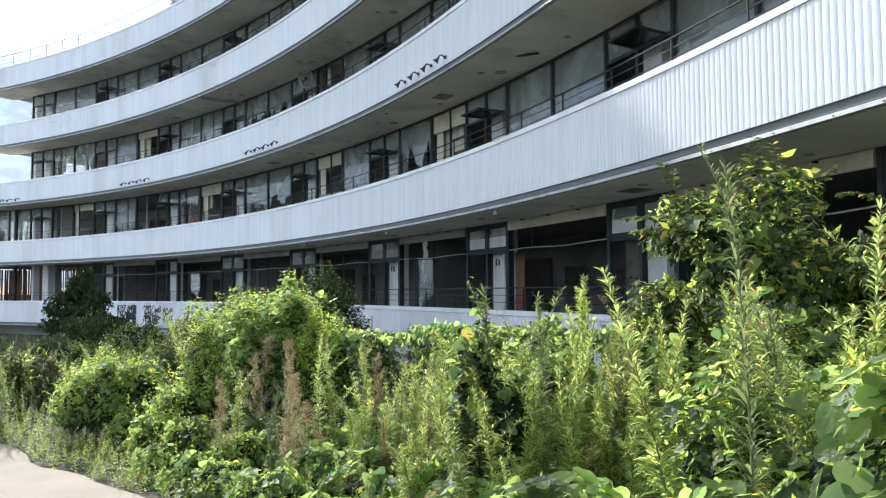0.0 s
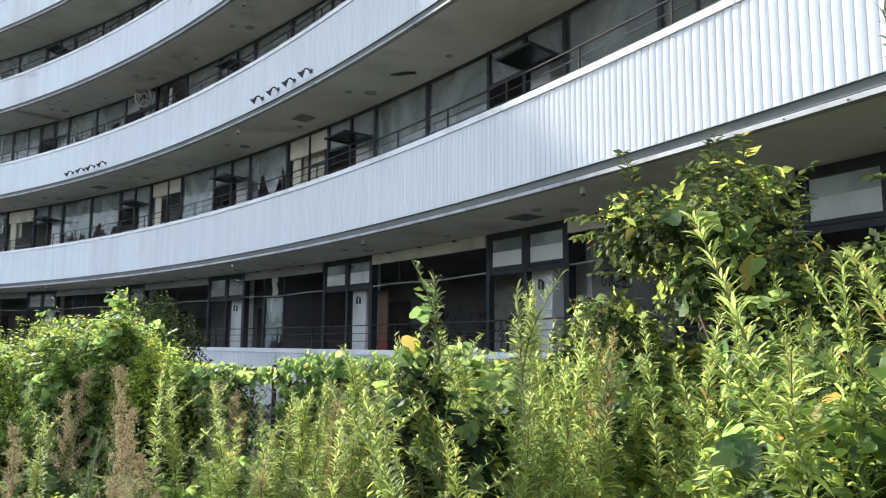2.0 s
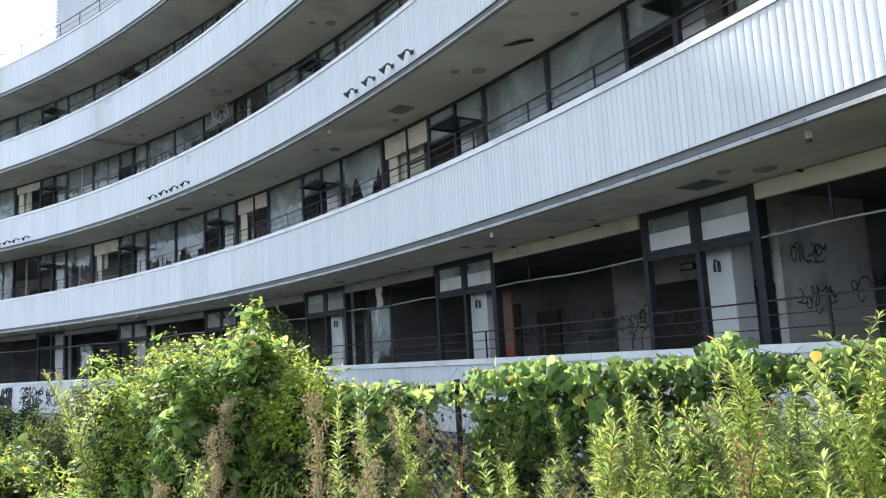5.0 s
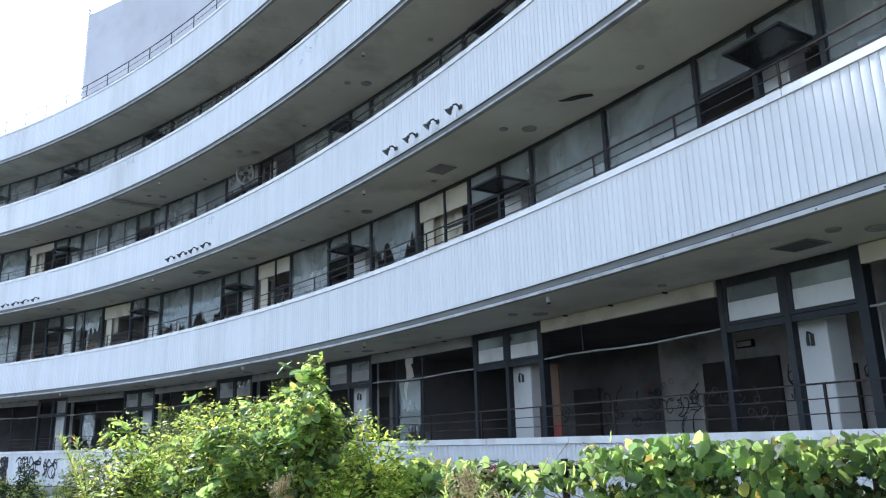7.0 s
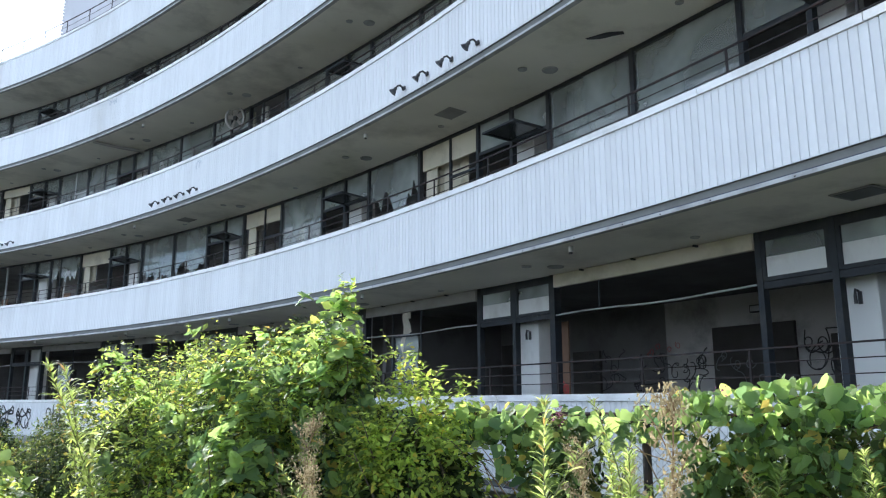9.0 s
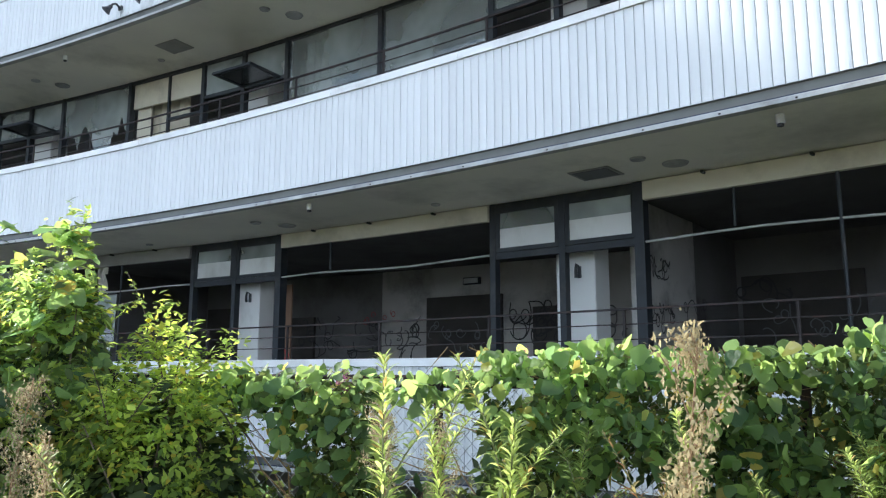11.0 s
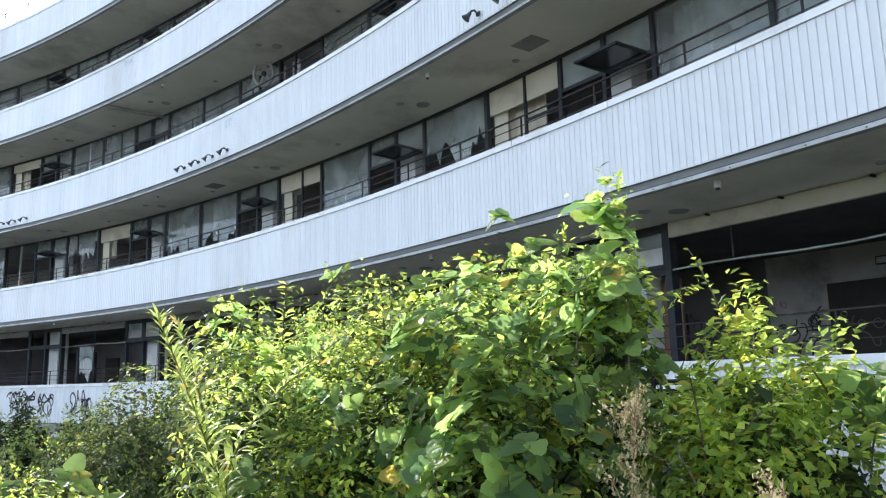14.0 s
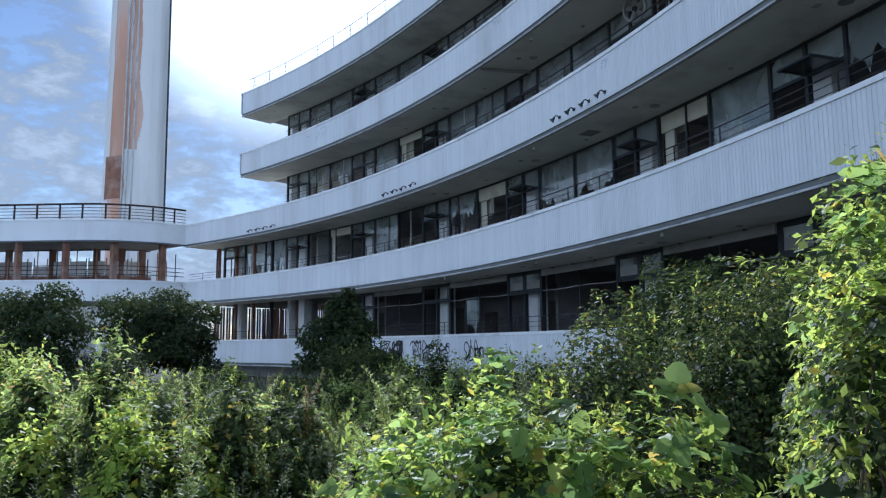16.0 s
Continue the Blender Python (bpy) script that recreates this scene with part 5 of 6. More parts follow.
GOLD_KINDS = [weed_meshes(300 + i, 1.0, 0.12, 320 + 45 * (i % 3), mat=FEATHER if i == 3 else GOLD_GREEN if i % 5 == 1 else GOLD, side_shoots=(1, 3, 6)[i % 3]) for i in range(10)]
GOLD_KINDS.append(weed_meshes(320, 1.0, 0.10, 360, mat=FADING, side_shoots=4))
def plume_meshes(seed):
    """A dead stalk with loose side branches of fine seed fluff."""
    rs = np.random.RandomState(seed)
    bend = rs.normal(size=2) * 0.06
    stem = np.array([(bend[0] * (i / 9) ** 2, bend[1] * (i / 9) ** 2, i / 9) for i in range(10)])
    bm = bmesh.new()
    tube(bm, [tuple(p) for p in stem], 0.006, 5, 0.002)
    P = []
    for i in range(34):
        t = 0.36 + 0.64 * rs.random()
        o = np.array([np.interp(t * 9, np.arange(10), stem[:, c]) for c in range(3)])
        a = rs.random() * 6.28
        ln = (0.05 + 0.17 * rs.random()) * (1.35 - t)
        e = o + np.array([math.cos(a) * ln * 0.75, math.sin(a) * ln * 0.75, ln * rs.uniform(0.35, 1.0)])
        tube(bm, [tuple(o), tuple(o * 0.45 + e * 0.55 + np.array([0, 0, 0.01])), tuple(e)], 0.002, 3, 0.001)
        u = rs.random(80)[:, None]
        P.append(o + (e - o) * (0.2 + 0.85 * u) + rs.normal(size=(80, 3)) * 0.012)
    P = np.concatenate(P)
    n_ = len(P)
    v, f = place_blades(OVAL_BLADE, P, rs.normal(size=(n_, 3)), rs.normal(size=(n_, 3)), 0.006 + 0.009 * rs.random(n_))
    me = bpy.data.meshes.new("stem")
    bm.to_mesh(me)
    bm.free()
    me.materials.append(DRYSTEM)
    return me, fast_mesh("leaves", v, f, SEED)


DRY_KINDS = [plume_meshes(330 + i) for i in range(4)]
FOX_KINDS = [weed_meshes(350 + i, 1.0, 0.06, 300, NARROW_BLADE, FEATHER, STEM, side_shoots=5) for i in range(3)]


def weed(kinds, name, label, group, x, y, h, rs):
    st, lv = kinds[rs.randint(len(kinds))]
    t_ = thing(name, label, "plant", group)
    wide = min(1.35, 0.55 + 0.42 * h) * rs.uniform(0.85, 1.15)
    t_.matrix_world = Matrix.LocRotScale((x, y, ground_z(y) - 0.04), Euler((rs.normal() * 0.11, rs.normal() * 0.11, rs.random() * 6.28)), (wide, wide, h))
    tagged(part("stem", st, None, t_), kind="stuff")
    part("leaves", lv, None, t_)
    return t_


def weed_field(name, label, points, seed, leaf=0.1, count=120, mat=None):
    """Many weeds too dense to count, in one mesh."""
    rs = np.random.RandomState(seed)
    P, W, U, S = [], [], [], []
    for x, y, h in points:
        st, p, w, u, s = spire(rs, h, leaf, count)
        o = np.array([x, y, ground_z(y) - 0.04])
        P.append(p + o), W.append(w), U.append(u), S.append(s)
    v, f = place_blades(FAR_BLADE, np.concatenate(P), np.concatenate(W), np.concatenate(U), np.concatenate(S))
    ob = part(name, fast_mesh(name, v, f, mat or GOLD), None)
    return tagged(ob, label, "weeds", kind="stuff")


prs = np.random.RandomState(5)
K1 = ("leaves", 1500, KUDZU_BLADE, 0.13, KUDZU, True, 0.3)

# kudzu-covered thicket beside the lane
bush("kudzu_thicket", "tall shrub smothered by broad green kudzu vines", "shrub",
     [(56.85, -7.1, 0.40, 2.62), (56.55, -6.7, 0.55, 2.5), (57.1, -6.3, 0.7, 2.75), (57.6, -5.4, 0.85, 2.6), (56.3, -7.15, 0.45, 2.0), (56.86, -7.28, 0.2, 2.8)], 21,
     [("vine_leaves", 2600, KUDZU_BLADE, 0.092, KUDZU, True, 0.22), ("low_leaves", 9000, OVAL_BLADE, 0.075, TREE, False, 0.35), ("shrub_leaves", 34000, OVAL_BLADE, 0.048, SHRUB, False, 0.35)], 9, shoots=4, sprays=10)
bush("yellow_shrub", "yellow-green small-leaved shrub beside the lane", "shrub",
     [(56.25, -6.35, 0.6, 2.35), (57.1, -4.75, 0.95, 2.6), (56.28, -5.38, 0.62, 2.4), (56.6, -5.75, 0.65, 2.6), (55.8, -6.3, 0.45, 1.8), (55.8, -5.72, 0.38, 2.45), (57.6, -3.9, 0.88, 2.5)], 28,
     [("vine_leaves", 900, KUDZU_BLADE, 0.08, KUDZU, True, 0.25), ("low_leaves", 12000, OVAL_BLADE, 0.07, TREE, False, 0.35), ("shrub_leaves", 60000, OVAL_BLADE, 0.046, SHRUB, False, 0.4)], 9, shoots=8, sprays=30)
bush("compound_leaf_shrub", "bright yellow-green shrub with fine leaflets", "shrub", [(57.12, -7.73, 0.36, 2.15), (57.38, -7.92, 0.28, 2.05), (56.95, -7.62, 0.30, 1.95)], 22,
     [("leaves", 20000, OVAL_BLADE, 0.055, SHRUB, False, 0.5)], 8, sprays=12)
# the sunlit rim is painted with a thin skin of paler leaves
bush("dark_shrub", "dense dark green shrub beside the building", "shrub", [(59.3, -2.0, 1.0, 2.9), (59.3, -1.5, 0.7, 3.25), (58.7, -2.6, 0.8, 2.9), (58.5, -0.6, 1.15, 2.7), (57.9, 0.15, 0.85, 2.65), (57.6, -0.9, 0.8, 2.5), (59.2, 0.8, 1.2, 2.6)], 23,
     [("leaves", 75000, OVAL_BLADE, 0.08, TREE, False, 0.4), ("lit_rim_leaves", 5000, OVAL_BLADE, 0.065, SHRUB, False, 0.1)], 8, shoots=6)
# paler outer leaves again stand in for light on the rim
bush("dark_shrub", "dense dark green shrub between the lane and the building", "shrub", [(56.25, -2.1, 0.7, 2.1), (56.95, -2.9, 0.8, 2.4), (57.6, -2.8, 0.9, 2.5), (55.8, -1.6, 0.6, 1.6)], 29,
     [("leaves", 40000, OVAL_BLADE, 0.055, TREE, False, 0.4), ("lit_rim_leaves", 2500, OVAL_BLADE, 0.052, SHRUB, False, 0.1)], 8, shoots=10)
bush("low_shrub", "low sunlit shrub with kudzu over it", "shrub", [(54.55, -5.0, 0.58, 1.62), (55.0, -5.35, 0.48, 1.55), (54.15, -4.7, 0.45, 1.4), (54.9, -4.3, 0.6, 1.5), (54.35, -4.0, 0.6, 1.35)], 24,
     [("vine_leaves", 1300, KUDZU_BLADE, 0.075, KUDZU, True, 0.25), ("leaves", 24000, OVAL_BLADE, 0.045, SHRUB, False, 0.45)], 8, shoots=18)
bush("roadside_shrub", "low yellow-green shrub spilling over the edge of the lane", "shrub",
     [(54.75, -6.3, 0.40, 0.8), (55.0, -7.3, 0.42, 0.85), (55.3, -8.2, 0.42, 0.8), (55.3, -6.8, 0.5, 1.25), (55.65, -9.2, 0.4, 0.65)], 31,
     [("vine_leaves", 600, KUDZU_BLADE, 0.075, KUDZU, True, 0.3), ("leaves", 18000, OVAL_BLADE, 0.045, SHRUB, False, 0.45)], 7, shoots=12)
# kudzu mounds at the edge of the lane
bush("kudzu_mound", "low mound of broad kudzu leaves beside the lane", "vine",
     [(55.6, -15.7, 0.55, 0.98), (55.95, -14.6, 0.6, 0.8), (56.4, -13.4, 0.6, 0.8), (55.7, -16.6, 0.5, 1.1), (56.2, -12.3, 0.6, 0.7), (56.1, -11.0, 0.5, 0.6)], 25,
     [("vine_leaves", 3600, KUDZU_BLADE, 0.095, KUDZU, True, 0.35), ("low_leaves", 9000, OVAL_BLADE, 0.06, SHRUB, False, 0.4)], 4)
bush("kudzu_mound", "ankle-high kudzu creeping onto the edge of the lane", "vine", [(55.15, -10.7, 0.38, 0.55), (55.05, -9.5, 0.36, 0.5), (55.3, -11.9, 0.4, 0.6), (55.35, -12.9, 0.32, 0.5), (54.85, -8.4, 0.32, 0.5)], 37,
     [("vine_leaves", 1300, KUDZU_BLADE, 0.08, KUDZU, True, 0.4), ("low_leaves", 6000, OVAL_BLADE, 0.05, SHRUB, False, 0.45)], 4)
bush("kudzu_mound", "broad round kudzu leaves climbing over tall weeds", "vine", [(55.95, -17.2, 0.3, 1.35), (56.1, -17.05, 0.4, 1.65), (56.4, -16.6, 0.4, 1.6)], 35,
     [("vine_leaves", 900, KUDZU_BLADE, 0.10, KUDZU, True, 0.4), ("low_leaves", 3500, OVAL_BLADE, 0.06, SHRUB, False, 0.5)], 5, shoots=10)
bush("kudzu_mound", "kudzu heaped over tall weeds", "vine", [(57.2, -15.4, 0.7, 1.55), (58.6, -13.4, 0.7, 1.7), (57.5, -13.0, 0.5, 1.75), (58.3, -11.6, 0.7, 1.5), (58.4, -14.6, 0.6, 1.85)], 26,
     [("vine_leaves", 2600, KUDZU_BLADE, 0.085, KUDZU, True, 0.5), ("leaves", 9000, OVAL_BLADE, 0.065, SHRUB, False, 0.6)], 5, shoots=10)
bush("kudzu_vine", "kudzu vine wound up a goldenrod stalk above the weeds", "vine", [(56.3, -13.76, 0.17, 2.12), (56.28, -13.72, 0.24, 1.75), (56.45, -13.95, 0.2, 1.7)], 36,
     [("vine_leaves", 250, KUDZU_BLADE, 0.082, KUDZU, True, 0.5), ("leaves", 700, OVAL_BLADE, 0.06, SHRUB, False, 0.6)], 4, shoots=4)
bush("kudzu_mound", "low mound of kudzu leaves at the foot of the thicket", "vine", [(55.9, -8.3, 0.6, 0.8), (56.4, -9.3, 0.6, 0.75), (55.4, -7.5, 0.45, 0.7), (57.1, -10.2, 0.6, 0.9)], 27,
     [("vine_leaves", 2400, KUDZU_BLADE, 0.085, KUDZU, True, 0.4), ("low_leaves", 6000, OVAL_BLADE, 0.055, SHRUB, False, 0.4)], 4)


# small tree by the wall
def small_tree(x, y, h, seed):
    rs = np.random.RandomState(seed)
    t_ = thing("small_tree", "small broad-leaved tree hung with kudzu beside the wall", "tree")
    z0 = ground_z(y) - 0.1
    bm = bmesh.new()
    tips = []
    trunk = [Vector((x + 0.10 * math.sin(i * 0.9), y + 0.08 * math.cos(i * 1.3), z0 + h * 0.62 * i / 6)) for i in range(7)]
    tube(bm, trunk, 0.055, 8, 0.025)
    for i in range(13):
        o = trunk[2 + i % 5]
        a = i * 2.4
        ln = h * (0.2 + 0.14 * rs.random())
        e = o + Vector((math.cos(a) * ln, math.sin(a) * ln, ln * (0.5 + 0.6 * rs.random())))
        m_ = o.lerp(e, 0.5) + Vector((0, 0, 0.08))
        tube(bm, [o, m_, e], 0.02, 5, 0.006)
        tips.append(e)
    part("trunk", bm, BARK, t_)
    blobs = [(e.x, e.y, e.z - 0.5, 0.42, 0.8) for e in tips] + [(x, y, z0 + h * 0.55, 0.6, h * 0.45), (x, y, z0 + 0.2, 0.8, h * 0.5)]
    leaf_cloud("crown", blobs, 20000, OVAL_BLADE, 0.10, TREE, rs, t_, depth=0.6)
    # brighter leaf colour on the outside imitates sun on the crown
    leaf_cloud("sun_tinted_leaves", blobs, 4200, OVAL_BLADE, 0.115, SHRUB, rs, t_, depth=0.15)
    # shade within the crown is given by darker leaves
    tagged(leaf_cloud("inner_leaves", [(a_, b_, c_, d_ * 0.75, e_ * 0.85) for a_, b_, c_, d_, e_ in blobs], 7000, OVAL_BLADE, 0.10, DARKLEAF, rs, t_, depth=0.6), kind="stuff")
    spray_branches(t_, blobs, rs, 26, TREE, 0.12)
    leaf_cloud("vine_leaves", blobs[::2], 420, KUDZU_BLADE, 0.13, KUDZU, rs, t_, depth=0.3, triple=True)
    return t_


small_tree(59.6, -13.55, 3.3, 61)
small_tree(59.95, -15.4, 2.95, 62)


# chain-link fence under vines
def fence_line(s):
    """Along the fence, s metres from its far end."""
    return Vector((57.35 + 0.40 * s, -7.3 - 0.92 * s, 0))


FENCE_TOP = 1.36
fence = thing("chain_link_fence", "rusty chain-link fence overgrown with kudzu", "fence")
for i in range(5):
    p = fence_line(-0.2 + 1.95 * i)
    bm = bmesh.new()
    tube(bm, [(p.x, p.y, ground_z(p.y) - 0.1), (p.x, p.y, FENCE_TOP + 0.05)], 0.027, 8)
    part("post", bm, RAIL, fence)
for z in (FENCE_TOP, FENCE_TOP - 0.045):
    bm = bmesh.new()
    a, b = fence_line(-0.2), fence_line(7.8)
    tube(bm, [(a.x, a.y, z), ((a.x + b.x) / 2, (a.y + b.y) / 2, z - 0.015), (b.x, b.y, z)], 0.014, 6)
    part("top_rail", bm, RAIL, fence)
bm = bmesh.new()
n = int(8.0 / 0.07)
for i in range(n):
    for sgn in (1, -1):
        s0 = -0.2 + 0.07 * i
        hz = FENCE_TOP + 0.2
        s1 = s0 + sgn * hz * 0.9
        lo, hi = fence_line(s0), fence_line(s1)
        if -0.2 <= s1 <= 7.8:
            pts = [(lo.x, lo.y, -0.25), (hi.x, hi.y, FENCE_TOP)]
            tube(bm, pts, 0.0022, 3)
part("wire_mesh", bm, GALV, fence, "galvanised diamond wire mesh")


def vine_curtain(seed, s0, s1, top_z, low_z, n):
    rs = np.random.RandomState(seed)
    t_ = thing("kudzu_vine", "kudzu vine with broad leaves draped over the fence", "vine", "vines on the fence")
    s = rs.uniform(s0, s1, n)
    dens = np.array([noise.noise((a * 1.3, 0.5, seed)) for a in s])
    base = np.array([tuple(fence_line(a)) for a in s])
    hi = top_z + 0.16 * np.array([noise.noise((a * 2.1, 4, seed)) for a in s])
    zz = low_z + (hi - low_z) * rs.random(n) ** 0.75
    gap = np.array([noise.noise((a * 1.6, z * 1.4, seed + 3)) for a, z in zip(s, zz)])
    keep = (gap > -0.03) | (zz > hi - 0.2)
    bare = (np.abs(s - 1.68) < 0.24 + 0.12 * gap) & (zz < 1.25)
    keep &= ~bare | (rs.random(n) < 0.12)
    out = np.array([-0.92, -0.40, 0.0])
    p = base + out * (0.03 + 0.34 * rs.random(n) + 0.14 * dens)[:, None] * np.where(rs.random(n) < 0.85, 1, -1)[:, None]
    p[:, 2] = zz
    p, m = p[keep], int(keep.sum())
    up = unit(out + rs.normal(size=(m, 3)) * 1.05 + np.array([0, 0, 0.6]))
    way = unit(rs.normal(size=(m, 3)) * 0.7 + np.array([0, 0, -0.7]) + out * 0.3)
    size = 0.078 * (0.35 + 0.95 * rs.random(m))
    v, f = place_blades(KUDZU_BLADE, p, way, up, size)
    part("leaves", fast_mesh("leaves", v, f, KUDZU), None, t_)
    # small leaves deep in the tangle, a darker green for the shade there
    n2 = n * 3
    s2, z2 = rs.uniform(s0, s1, n2), None
    z2 = low_z + (top_z - 0.06 - low_z) * rs.random(n2)
    gap2 = np.array([noise.noise((a * 1.6, z * 1.4, seed + 3)) for a, z in zip(s2, z2)])
    ok = (gap2 > -0.12) & ~((np.abs(s2 - 1.68) < 0.22 + 0.12 * gap2) & (z2 < 1.25))
    p2 = np.array([tuple(fence_line(a)) for a in s2[ok]]) + out * (0.16 * rs.normal(size=int(ok.sum())))[:, None]
    p2[:, 2] = z2[ok]
    k2 = len(p2)
    v, f = place_blades(OVAL_BLADE, p2, rs.normal(size=(k2, 3)) + np.array([0, 0, -0.4]), unit(out + rs.normal(size=(k2, 3))), 0.04 + 0.06 * rs.random(k2))
    tagged(part("inner_leaves", fast_mesh("inner_leaves", v, f, TREE), None, t_), kind="stuff")
    bm = bmesh.new()
    for i in range(int((s1 - s0) * 7)):
        a = rs.uniform(s0, s1)
        q = fence_line(a)
        pts = []
        for c in range(6):
            w = fence_line(a + 0.12 * c * rs.normal())
            pts.append((w.x - 0.05, w.y - 0.02, low_z + (top_z - low_z) * c / 5))
        tube(bm, pts, 0.006, 4, 0.003)
    for i in range(3):
        q = fence_line(rs.uniform(s0 + 0.2, s1 - 0.2))
        k = 46
        u = rs.random(k)
        pos = np.stack([q.x - 0.12 + rs.normal(size=k) * 0.014, q.y - 0.05 + rs.normal(size=k) * 0.014, top_z - 0.13 + 0.13 * u], 1)
        v, f = place_blades(OVAL_BLADE, pos, rs.normal(size=(k, 3)) + np.array([0, 0, 0.6]), rs.normal(size=(k, 3)), 0.016 + 0.014 * (1 - u))
        part("flower_spike", fast_mesh("flower_spike", v, f, FLOWER), None, t_, "small mauve flower spike")
    tagged(part("runner_stem", bm, DRYSTEM, t_), kind="stuff")


vine_curtain(71, 0.0, 2.0, 1.40, 0.0, 2400)
vine_curtain(72, 2.0, 3.9, 1.52, -0.1, 3500)
vine_curtain(73, 3.9, 5.9, 1.55, -0.1, 3700)
vine_curtain(74, 5.9, 7.8, 1.60, -0.1, 3700)

# goldenrod beside the lane: single plants in the nearest stretch
GOLDEN = "tall green goldenrod with narrow leaves up its stem"
tall = [(56.26, -16.16, 2.42), (56.19, -15.97, 2.0), (56.75, -15.75, 1.95), (56.2, -17.25, 2.1), (56.9, -16.5, 2.2), (57.5, -16.0, 2.3), (56.3, -13.75, 1.98), (56.49, -14.28, 1.88), (56.75, -14.2, 1.75), (57.8, -13.4, 2.0), (57.3, -14.6, 1.85), (55.85, -6.2, 2.3), (56.6, -12.7, 1.6), (55.6, -9.35, 1.35), (57.2, -9.5, 1.55), (57.65, -9.8, 1.4), (58.0, -10.4, 1.45), (56.5, -9.72, 1.72), (56.6, -10.02, 1.52), (56.75, -10.35, 1.3)]
for x, y, h in tall:
    weed(GOLD_KINDS, "goldenrod", "goldenrod stalk taller than the other weeds around it", "goldenrod beside the lane", x, y, h, prs)
for i in range(330):
    y = prs.uniform(-17.2, -10.8)
    x = prs.uniform(55.95, 58.9) if y > -15 else prs.uniform(56.2, 59.2)
    h = (1.42 if y < -12.8 else 1.2) + 0.45 * noise.noise((x * 0.8, y * 0.8, 7)) + prs.uniform(-0.55, 0.2) + (0.14 * (x - 56) if y < -12.6 else 0.0)
    if noise.noise((x * 1.2, y * 1.2, 2)) < -0.04:
        continue
    weed(GOLD_KINDS, "goldenrod", GOLDEN, "goldenrod beside the lane", x, y, h, prs)
grs = np.random.RandomState(17)
for i in range(26):
    weed(GOLD_KINDS, "goldenrod", GOLDEN, "goldenrod beside the lane", grs.uniform(56.2, 57.7), grs.uniform(-13.2, -11.3), grs.uniform(1.2, 1.6), grs)
pts = [(prs.uniform(55.7, 59.4), prs.uniform(-17.5, -8.4), prs.uniform(0.35, 0.95)) for i in range(520)]
weed_field("undergrowth", "low dull undergrowth between the tall weeds", pts[:300], 84, 0.085, 80, GOLD_GREEN)
weed_field("undergrowth", "withered brown undergrowth between the tall weeds", pts[300:], 86, 0.075, 80, DEAD)
pts = [(prs.uniform(56.0, 59.0), prs.uniform(-17.0, -10.6), prs.uniform(0.8, 1.3)) for i in range(24)]
weed_field("feathery_weeds", "loose grey-green weeds among the goldenrod", pts, 87, 0.07, 170, FEATHER)
for x, y, h in ((55.45, -11.55, 1.42), (55.6, -11.4, 1.15), (55.93, -10.69, 1.66), (55.45, -9.3, 1.3), (57.3, -9.2, 1.55), (57.4, -9.35, 1.45), (56.0, -10.8, 0.8), (56.4, -10.6, 1.1), (56.24, -7.75, 1.78), (56.03, -8.5, 1.52)):
    weed(DRY_KINDS, "dry_weed", "dead brown weed stalk with a seed plume", "dry stalks", x, y, h, prs)
for x, y, h in ((55.9, -10.6, 1.3), (55.75, -10.1, 1.2), (55.9, -9.0, 1.2), (55.6, -8.2, 1.1), (55.3, -7.0, 1.3), (54.4, -3.4, 1.6), (54.9, -3.9, 1.5), (54.0, -4.6, 1.2), (55.5, -4.3, 1.4), (55.0, -5.2, 0.95), (55.25, -5.5, 0.85), (54.9, -5.9, 0.8), (55.3, -6.1, 0.9), (55.5, -5.0, 1.1), (54.7, -4.8, 0.9), (55.1, -6.6, 0.75), (54.8, -5.4, 0.8)):
    weed(FOX_KINDS, "feathery_weed", "slender feathery green weed stalk", "feathery stalks", x, y, h, prs)
# the rest of the weeds
pts = []
for i in range(1500):
    x, y = (prs.uniform(40, 58.0), prs.uniform(0.0, 22)) if i < 800 else (prs.uniform(45.5, 54.8), prs.uniform(-4.6, 4.5))
    if (x > 57 and y < 2) or (y < -1 and x < 49.5):
        continue
    lump = noise.noise((x * 0.45, y * 0.45, 3))
    pts.append((x, y, max(0.3, prs.uniform(0.45, 1.05) + 0.5 * lump)))
# the yard's partial shade is put into darker leaf colours
weed_field("weed_field", "dense field of shaded goldenrod and weeds", pts[0::3], 81, 0.105, 120, GOLD_GREEN)
weed_field("weed_field", "dense field of weeds, their green darkened for shade", pts[1::3], 82, 0.085, 150, TREE)
weed_field("weed_field", "mixed weeds across the overgrown yard, darkened for shade", pts[2::3], 88, 0.075, 150, TREE)
for i in range(46):
    x, y = prs.uniform(48.5, 55.2), prs.uniform(-3.0, 5.0)
    weed(GOLD_KINDS, "goldenrod", "slim goldenrod spire in the overgrown yard", "goldenrod in the yard", x, y, prs.uniform(0.9, 1.5), prs)
pts = [(prs.uniform(58.6, 61.2), prs.uniform(-20, -8.5), prs.uniform(0.8, 1.3)) for i in range(150)] + [(prs.uniform(57.5, 60.0), prs.uniform(-26, -17.5), prs.uniform(1.2, 1.9)) for i in range(110)]
weed_field("weed_field", "weeds along the foot of the building", pts, 83, 0.1, 110)

pts = []
for i in range(760):
    y = prs.uniform(-18.5, -1.5)
    x1 = 55.25 - (max(0.0, y + 12.5) * 0.27)
    pts.append((x1 + prs.uniform(0.02, 1.0), y, prs.uniform(0.15, 0.55)))
weed_field("edge_weeds", "low ragged weeds along the edge of the lane", pts, 85, 0.085, 46, SHRUB)
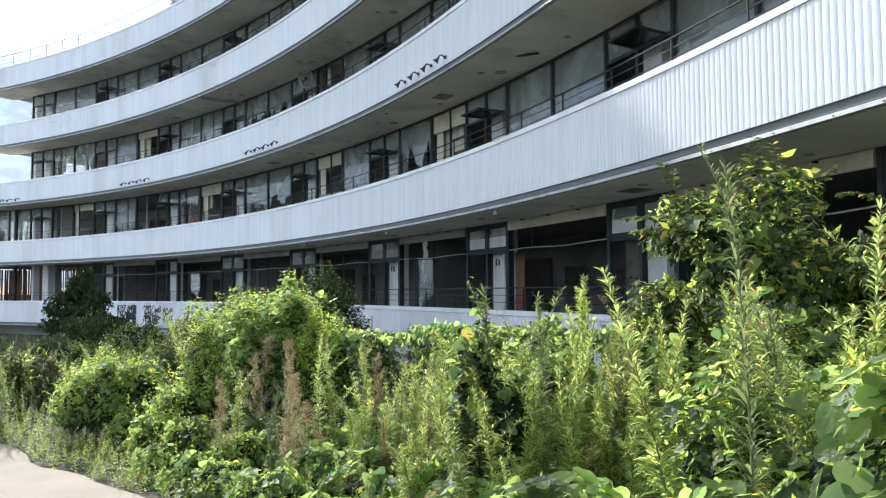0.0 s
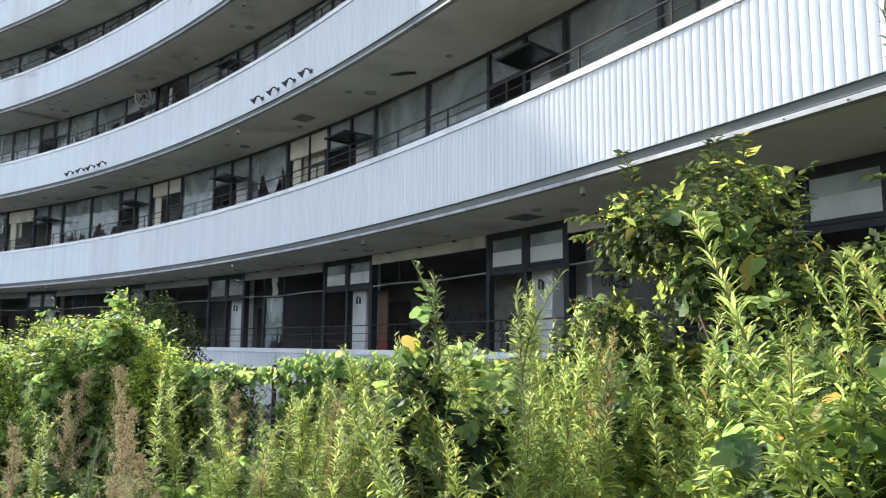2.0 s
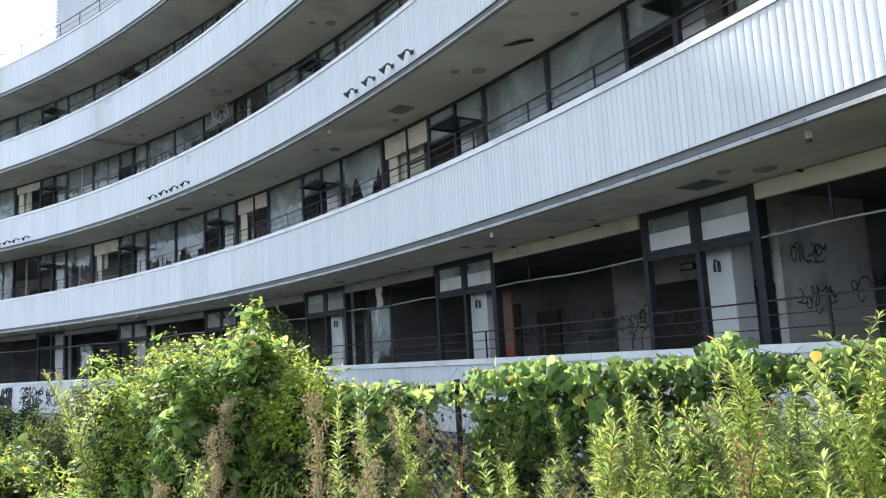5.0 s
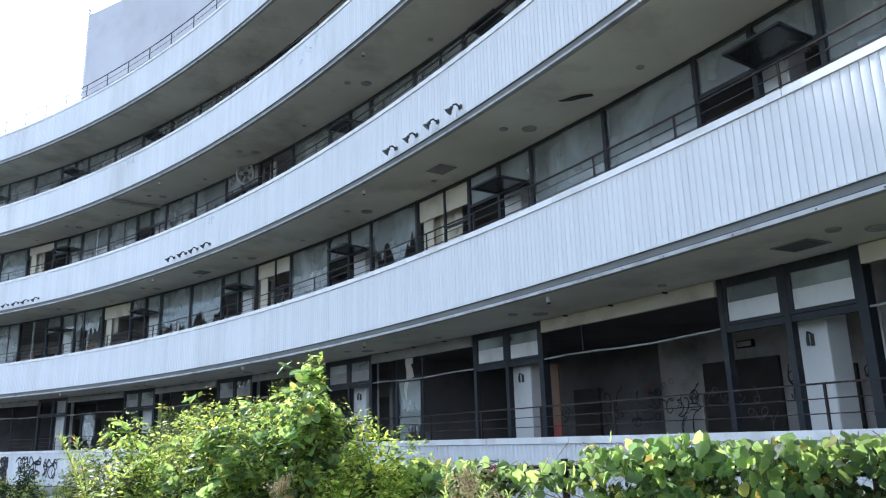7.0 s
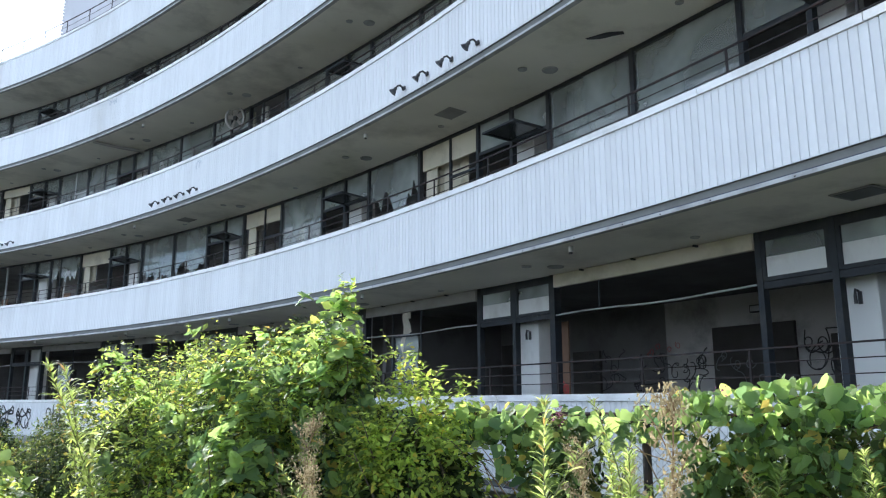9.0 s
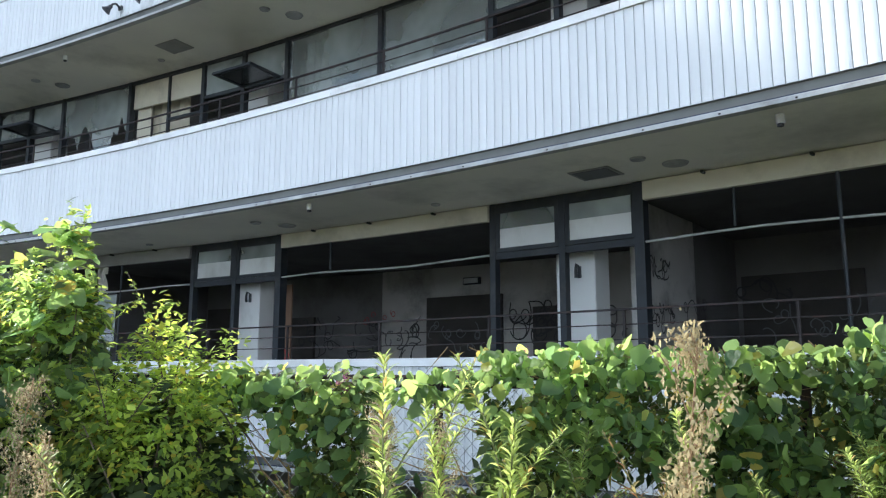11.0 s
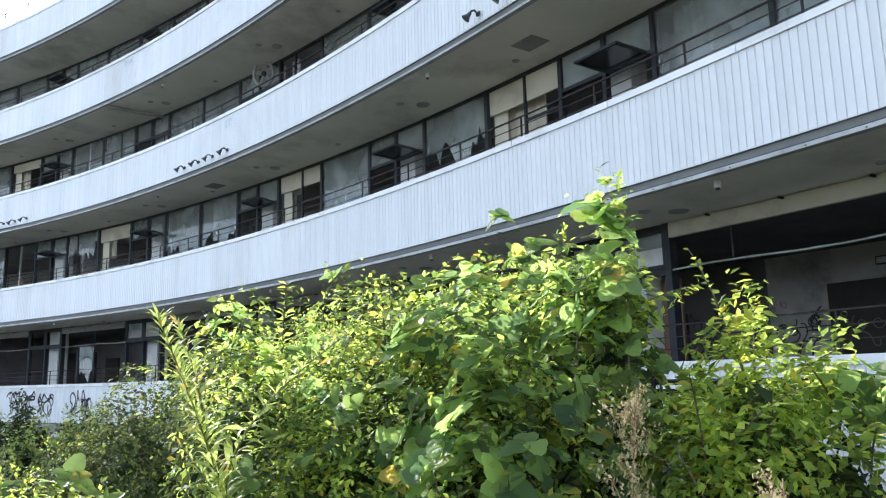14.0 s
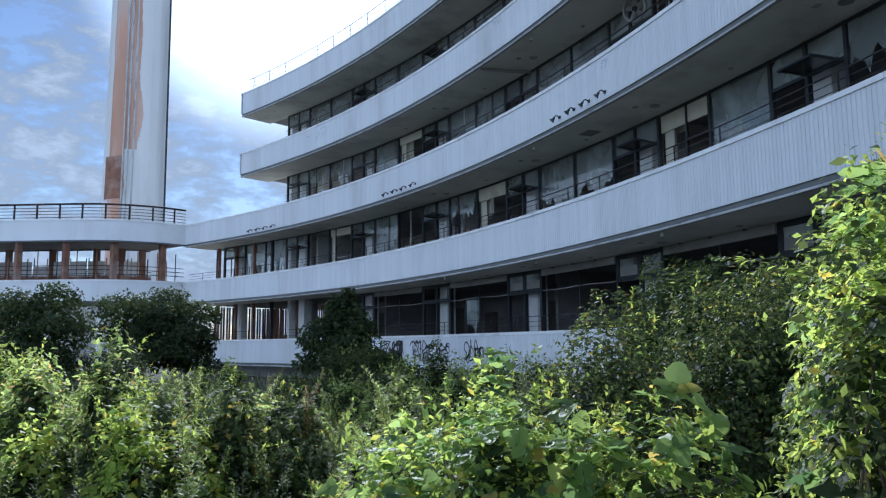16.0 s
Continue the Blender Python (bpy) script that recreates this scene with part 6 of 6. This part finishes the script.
# far shrubs and trees towards the bridge
def scrub(x, y, r, h, seed, mat=None):
    """A ragged shrub: uneven clumps of different height round its stems."""
    rs = np.random.RandomState(seed)
    blobs = []
    for i in range(8):
        a, q = i * 2.4, r * math.sqrt(rs.random())
        blobs.append((x + math.cos(a) * q * 1.2, y + math.sin(a) * q * 1.2, r * rs.uniform(0.22, 0.5), h * rs.uniform(0.45, 1.08)))
    mat = mat or (SHRUB, TREE, GOLD_GREEN)[seed % 3]
    bush("wild_shrub", "ragged wild shrub in the overgrown yard", "shrub", blobs, seed, [("leaves", 13000, FAR_OVAL, 0.08, mat, False, 0.6)], 3, "shrubs in the yard", 6)


for i, (x, y, r, h) in enumerate([(48.2, 7.2, 1.5, 2.1), (52.0, 5.0, 1.3, 1.35), (50.5, 2.6, 1.2, 1.2), (47.0, 4.5, 1.6, 1.5), (54.0, 7.5, 1.3, 1.3), (56.0, 4.5, 1.3, 1.4), (45.0, 11, 1.8, 2.1), (53.0, 1.0, 1.1, 1.1), (57.6, 9.0, 1.4, 1.6), (50.5, 9.5, 1.5, 1.5), (55.6, 10.5, 1.3, 1.9), (51.0, 0.6, 1.0, 1.9), (52.4, -1.3, 0.8, 1.35), (53.0, -0.2, 0.8, 1.45), (54.1, 1.6, 0.9, 1.5), (49.2, 1.2, 1.1, 1.7)]):
    scrub(x, y, r, h, 141 + i)
for i, (x, y) in enumerate(((40.5, 17.5), (43.5, 18.5), (46.5, 20.5), (38.0, 15.0))):
    scrub(x, y, 1.7, 2.3, 171 + i, DARKLEAF)


def yard_tree(x, y, r, h, seed, slim=False):
    rs = np.random.RandomState(seed)
    z0 = ground_z(y) - 0.1
    t_ = thing("yard_tree", "dark young tree in the shade of the building" if slim else "dark spreading tree before the bridge", "tree", "trees in the yard")
    bm = bmesh.new()
    tube(bm, [(x, y, z0), (x + 0.05, y, z0 + h * 0.4), (x, y + 0.05, z0 + h * 0.85)], 0.09, 8, 0.03)
    blobs = []
    for i in range(9):
        a = i * 2.4
        f = i / 9
        rad = r * ((1 - 0.75 * f) * 0.8 if slim else 0.62) * (0.75 + 0.5 * rs.random())
        q = (x + math.cos(a) * rad * 0.6, y + math.sin(a) * rad * 0.6, z0 + h * (0.1 + 0.62 * f), max(rad * 0.75, 0.3), h * 0.36)
        blobs.append(q)
        tube(bm, [(x, y, z0 + h * (0.1 + 0.5 * f)), (q[0], q[1], q[2] + 0.3)], 0.035, 5, 0.01)
    part("trunk", bm, BARK, t_)
    leaf_cloud("crown", blobs, 24000, FAR_OVAL, 0.16, DARKLEAF, rs, t_, depth=0.6)
    # inner leaves use the dark green as shade inside the crown
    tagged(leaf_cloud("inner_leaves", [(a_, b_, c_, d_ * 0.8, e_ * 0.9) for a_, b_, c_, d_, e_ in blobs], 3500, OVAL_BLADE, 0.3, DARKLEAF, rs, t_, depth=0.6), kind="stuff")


yard_tree(55.0, 16.5, 1.8, 3.6, 160, True)
yard_tree(44.0, 22.5, 2.4, 4.2, 162)
yard_tree(41.0, 21.5, 2.6, 4.2, 163)
yard_tree(47.2, 26.0, 2.6, 4.3, 164)
yard_tree(48.6, 25.0, 2.0, 3.7, 165)
yard_tree(38.0, 19.0, 2.3, 3.6, 166)


# ---- single slats of the balcony bands ----
shared_slat = slat_mesh()
for k, band, z in slat_jobs:
    lo, hi = SLATS_SINGLE.get(k, (1e9, 1e9))
    rest = []
    n = int((ARC1[k] - ARC0) / PITCH)
    for i in range(n):
        arc = ARC0 + (i + 0.5) * PITCH
        if lo < arc < hi:
            s = part("slat", shared_slat, None, band)
            s.matrix_basis = pose(0, 0, z, 0, 0, math.degrees(arc / R))
        else:
            rest.append(arc / R)
    joined_slats("slat_run", rest, z, band)
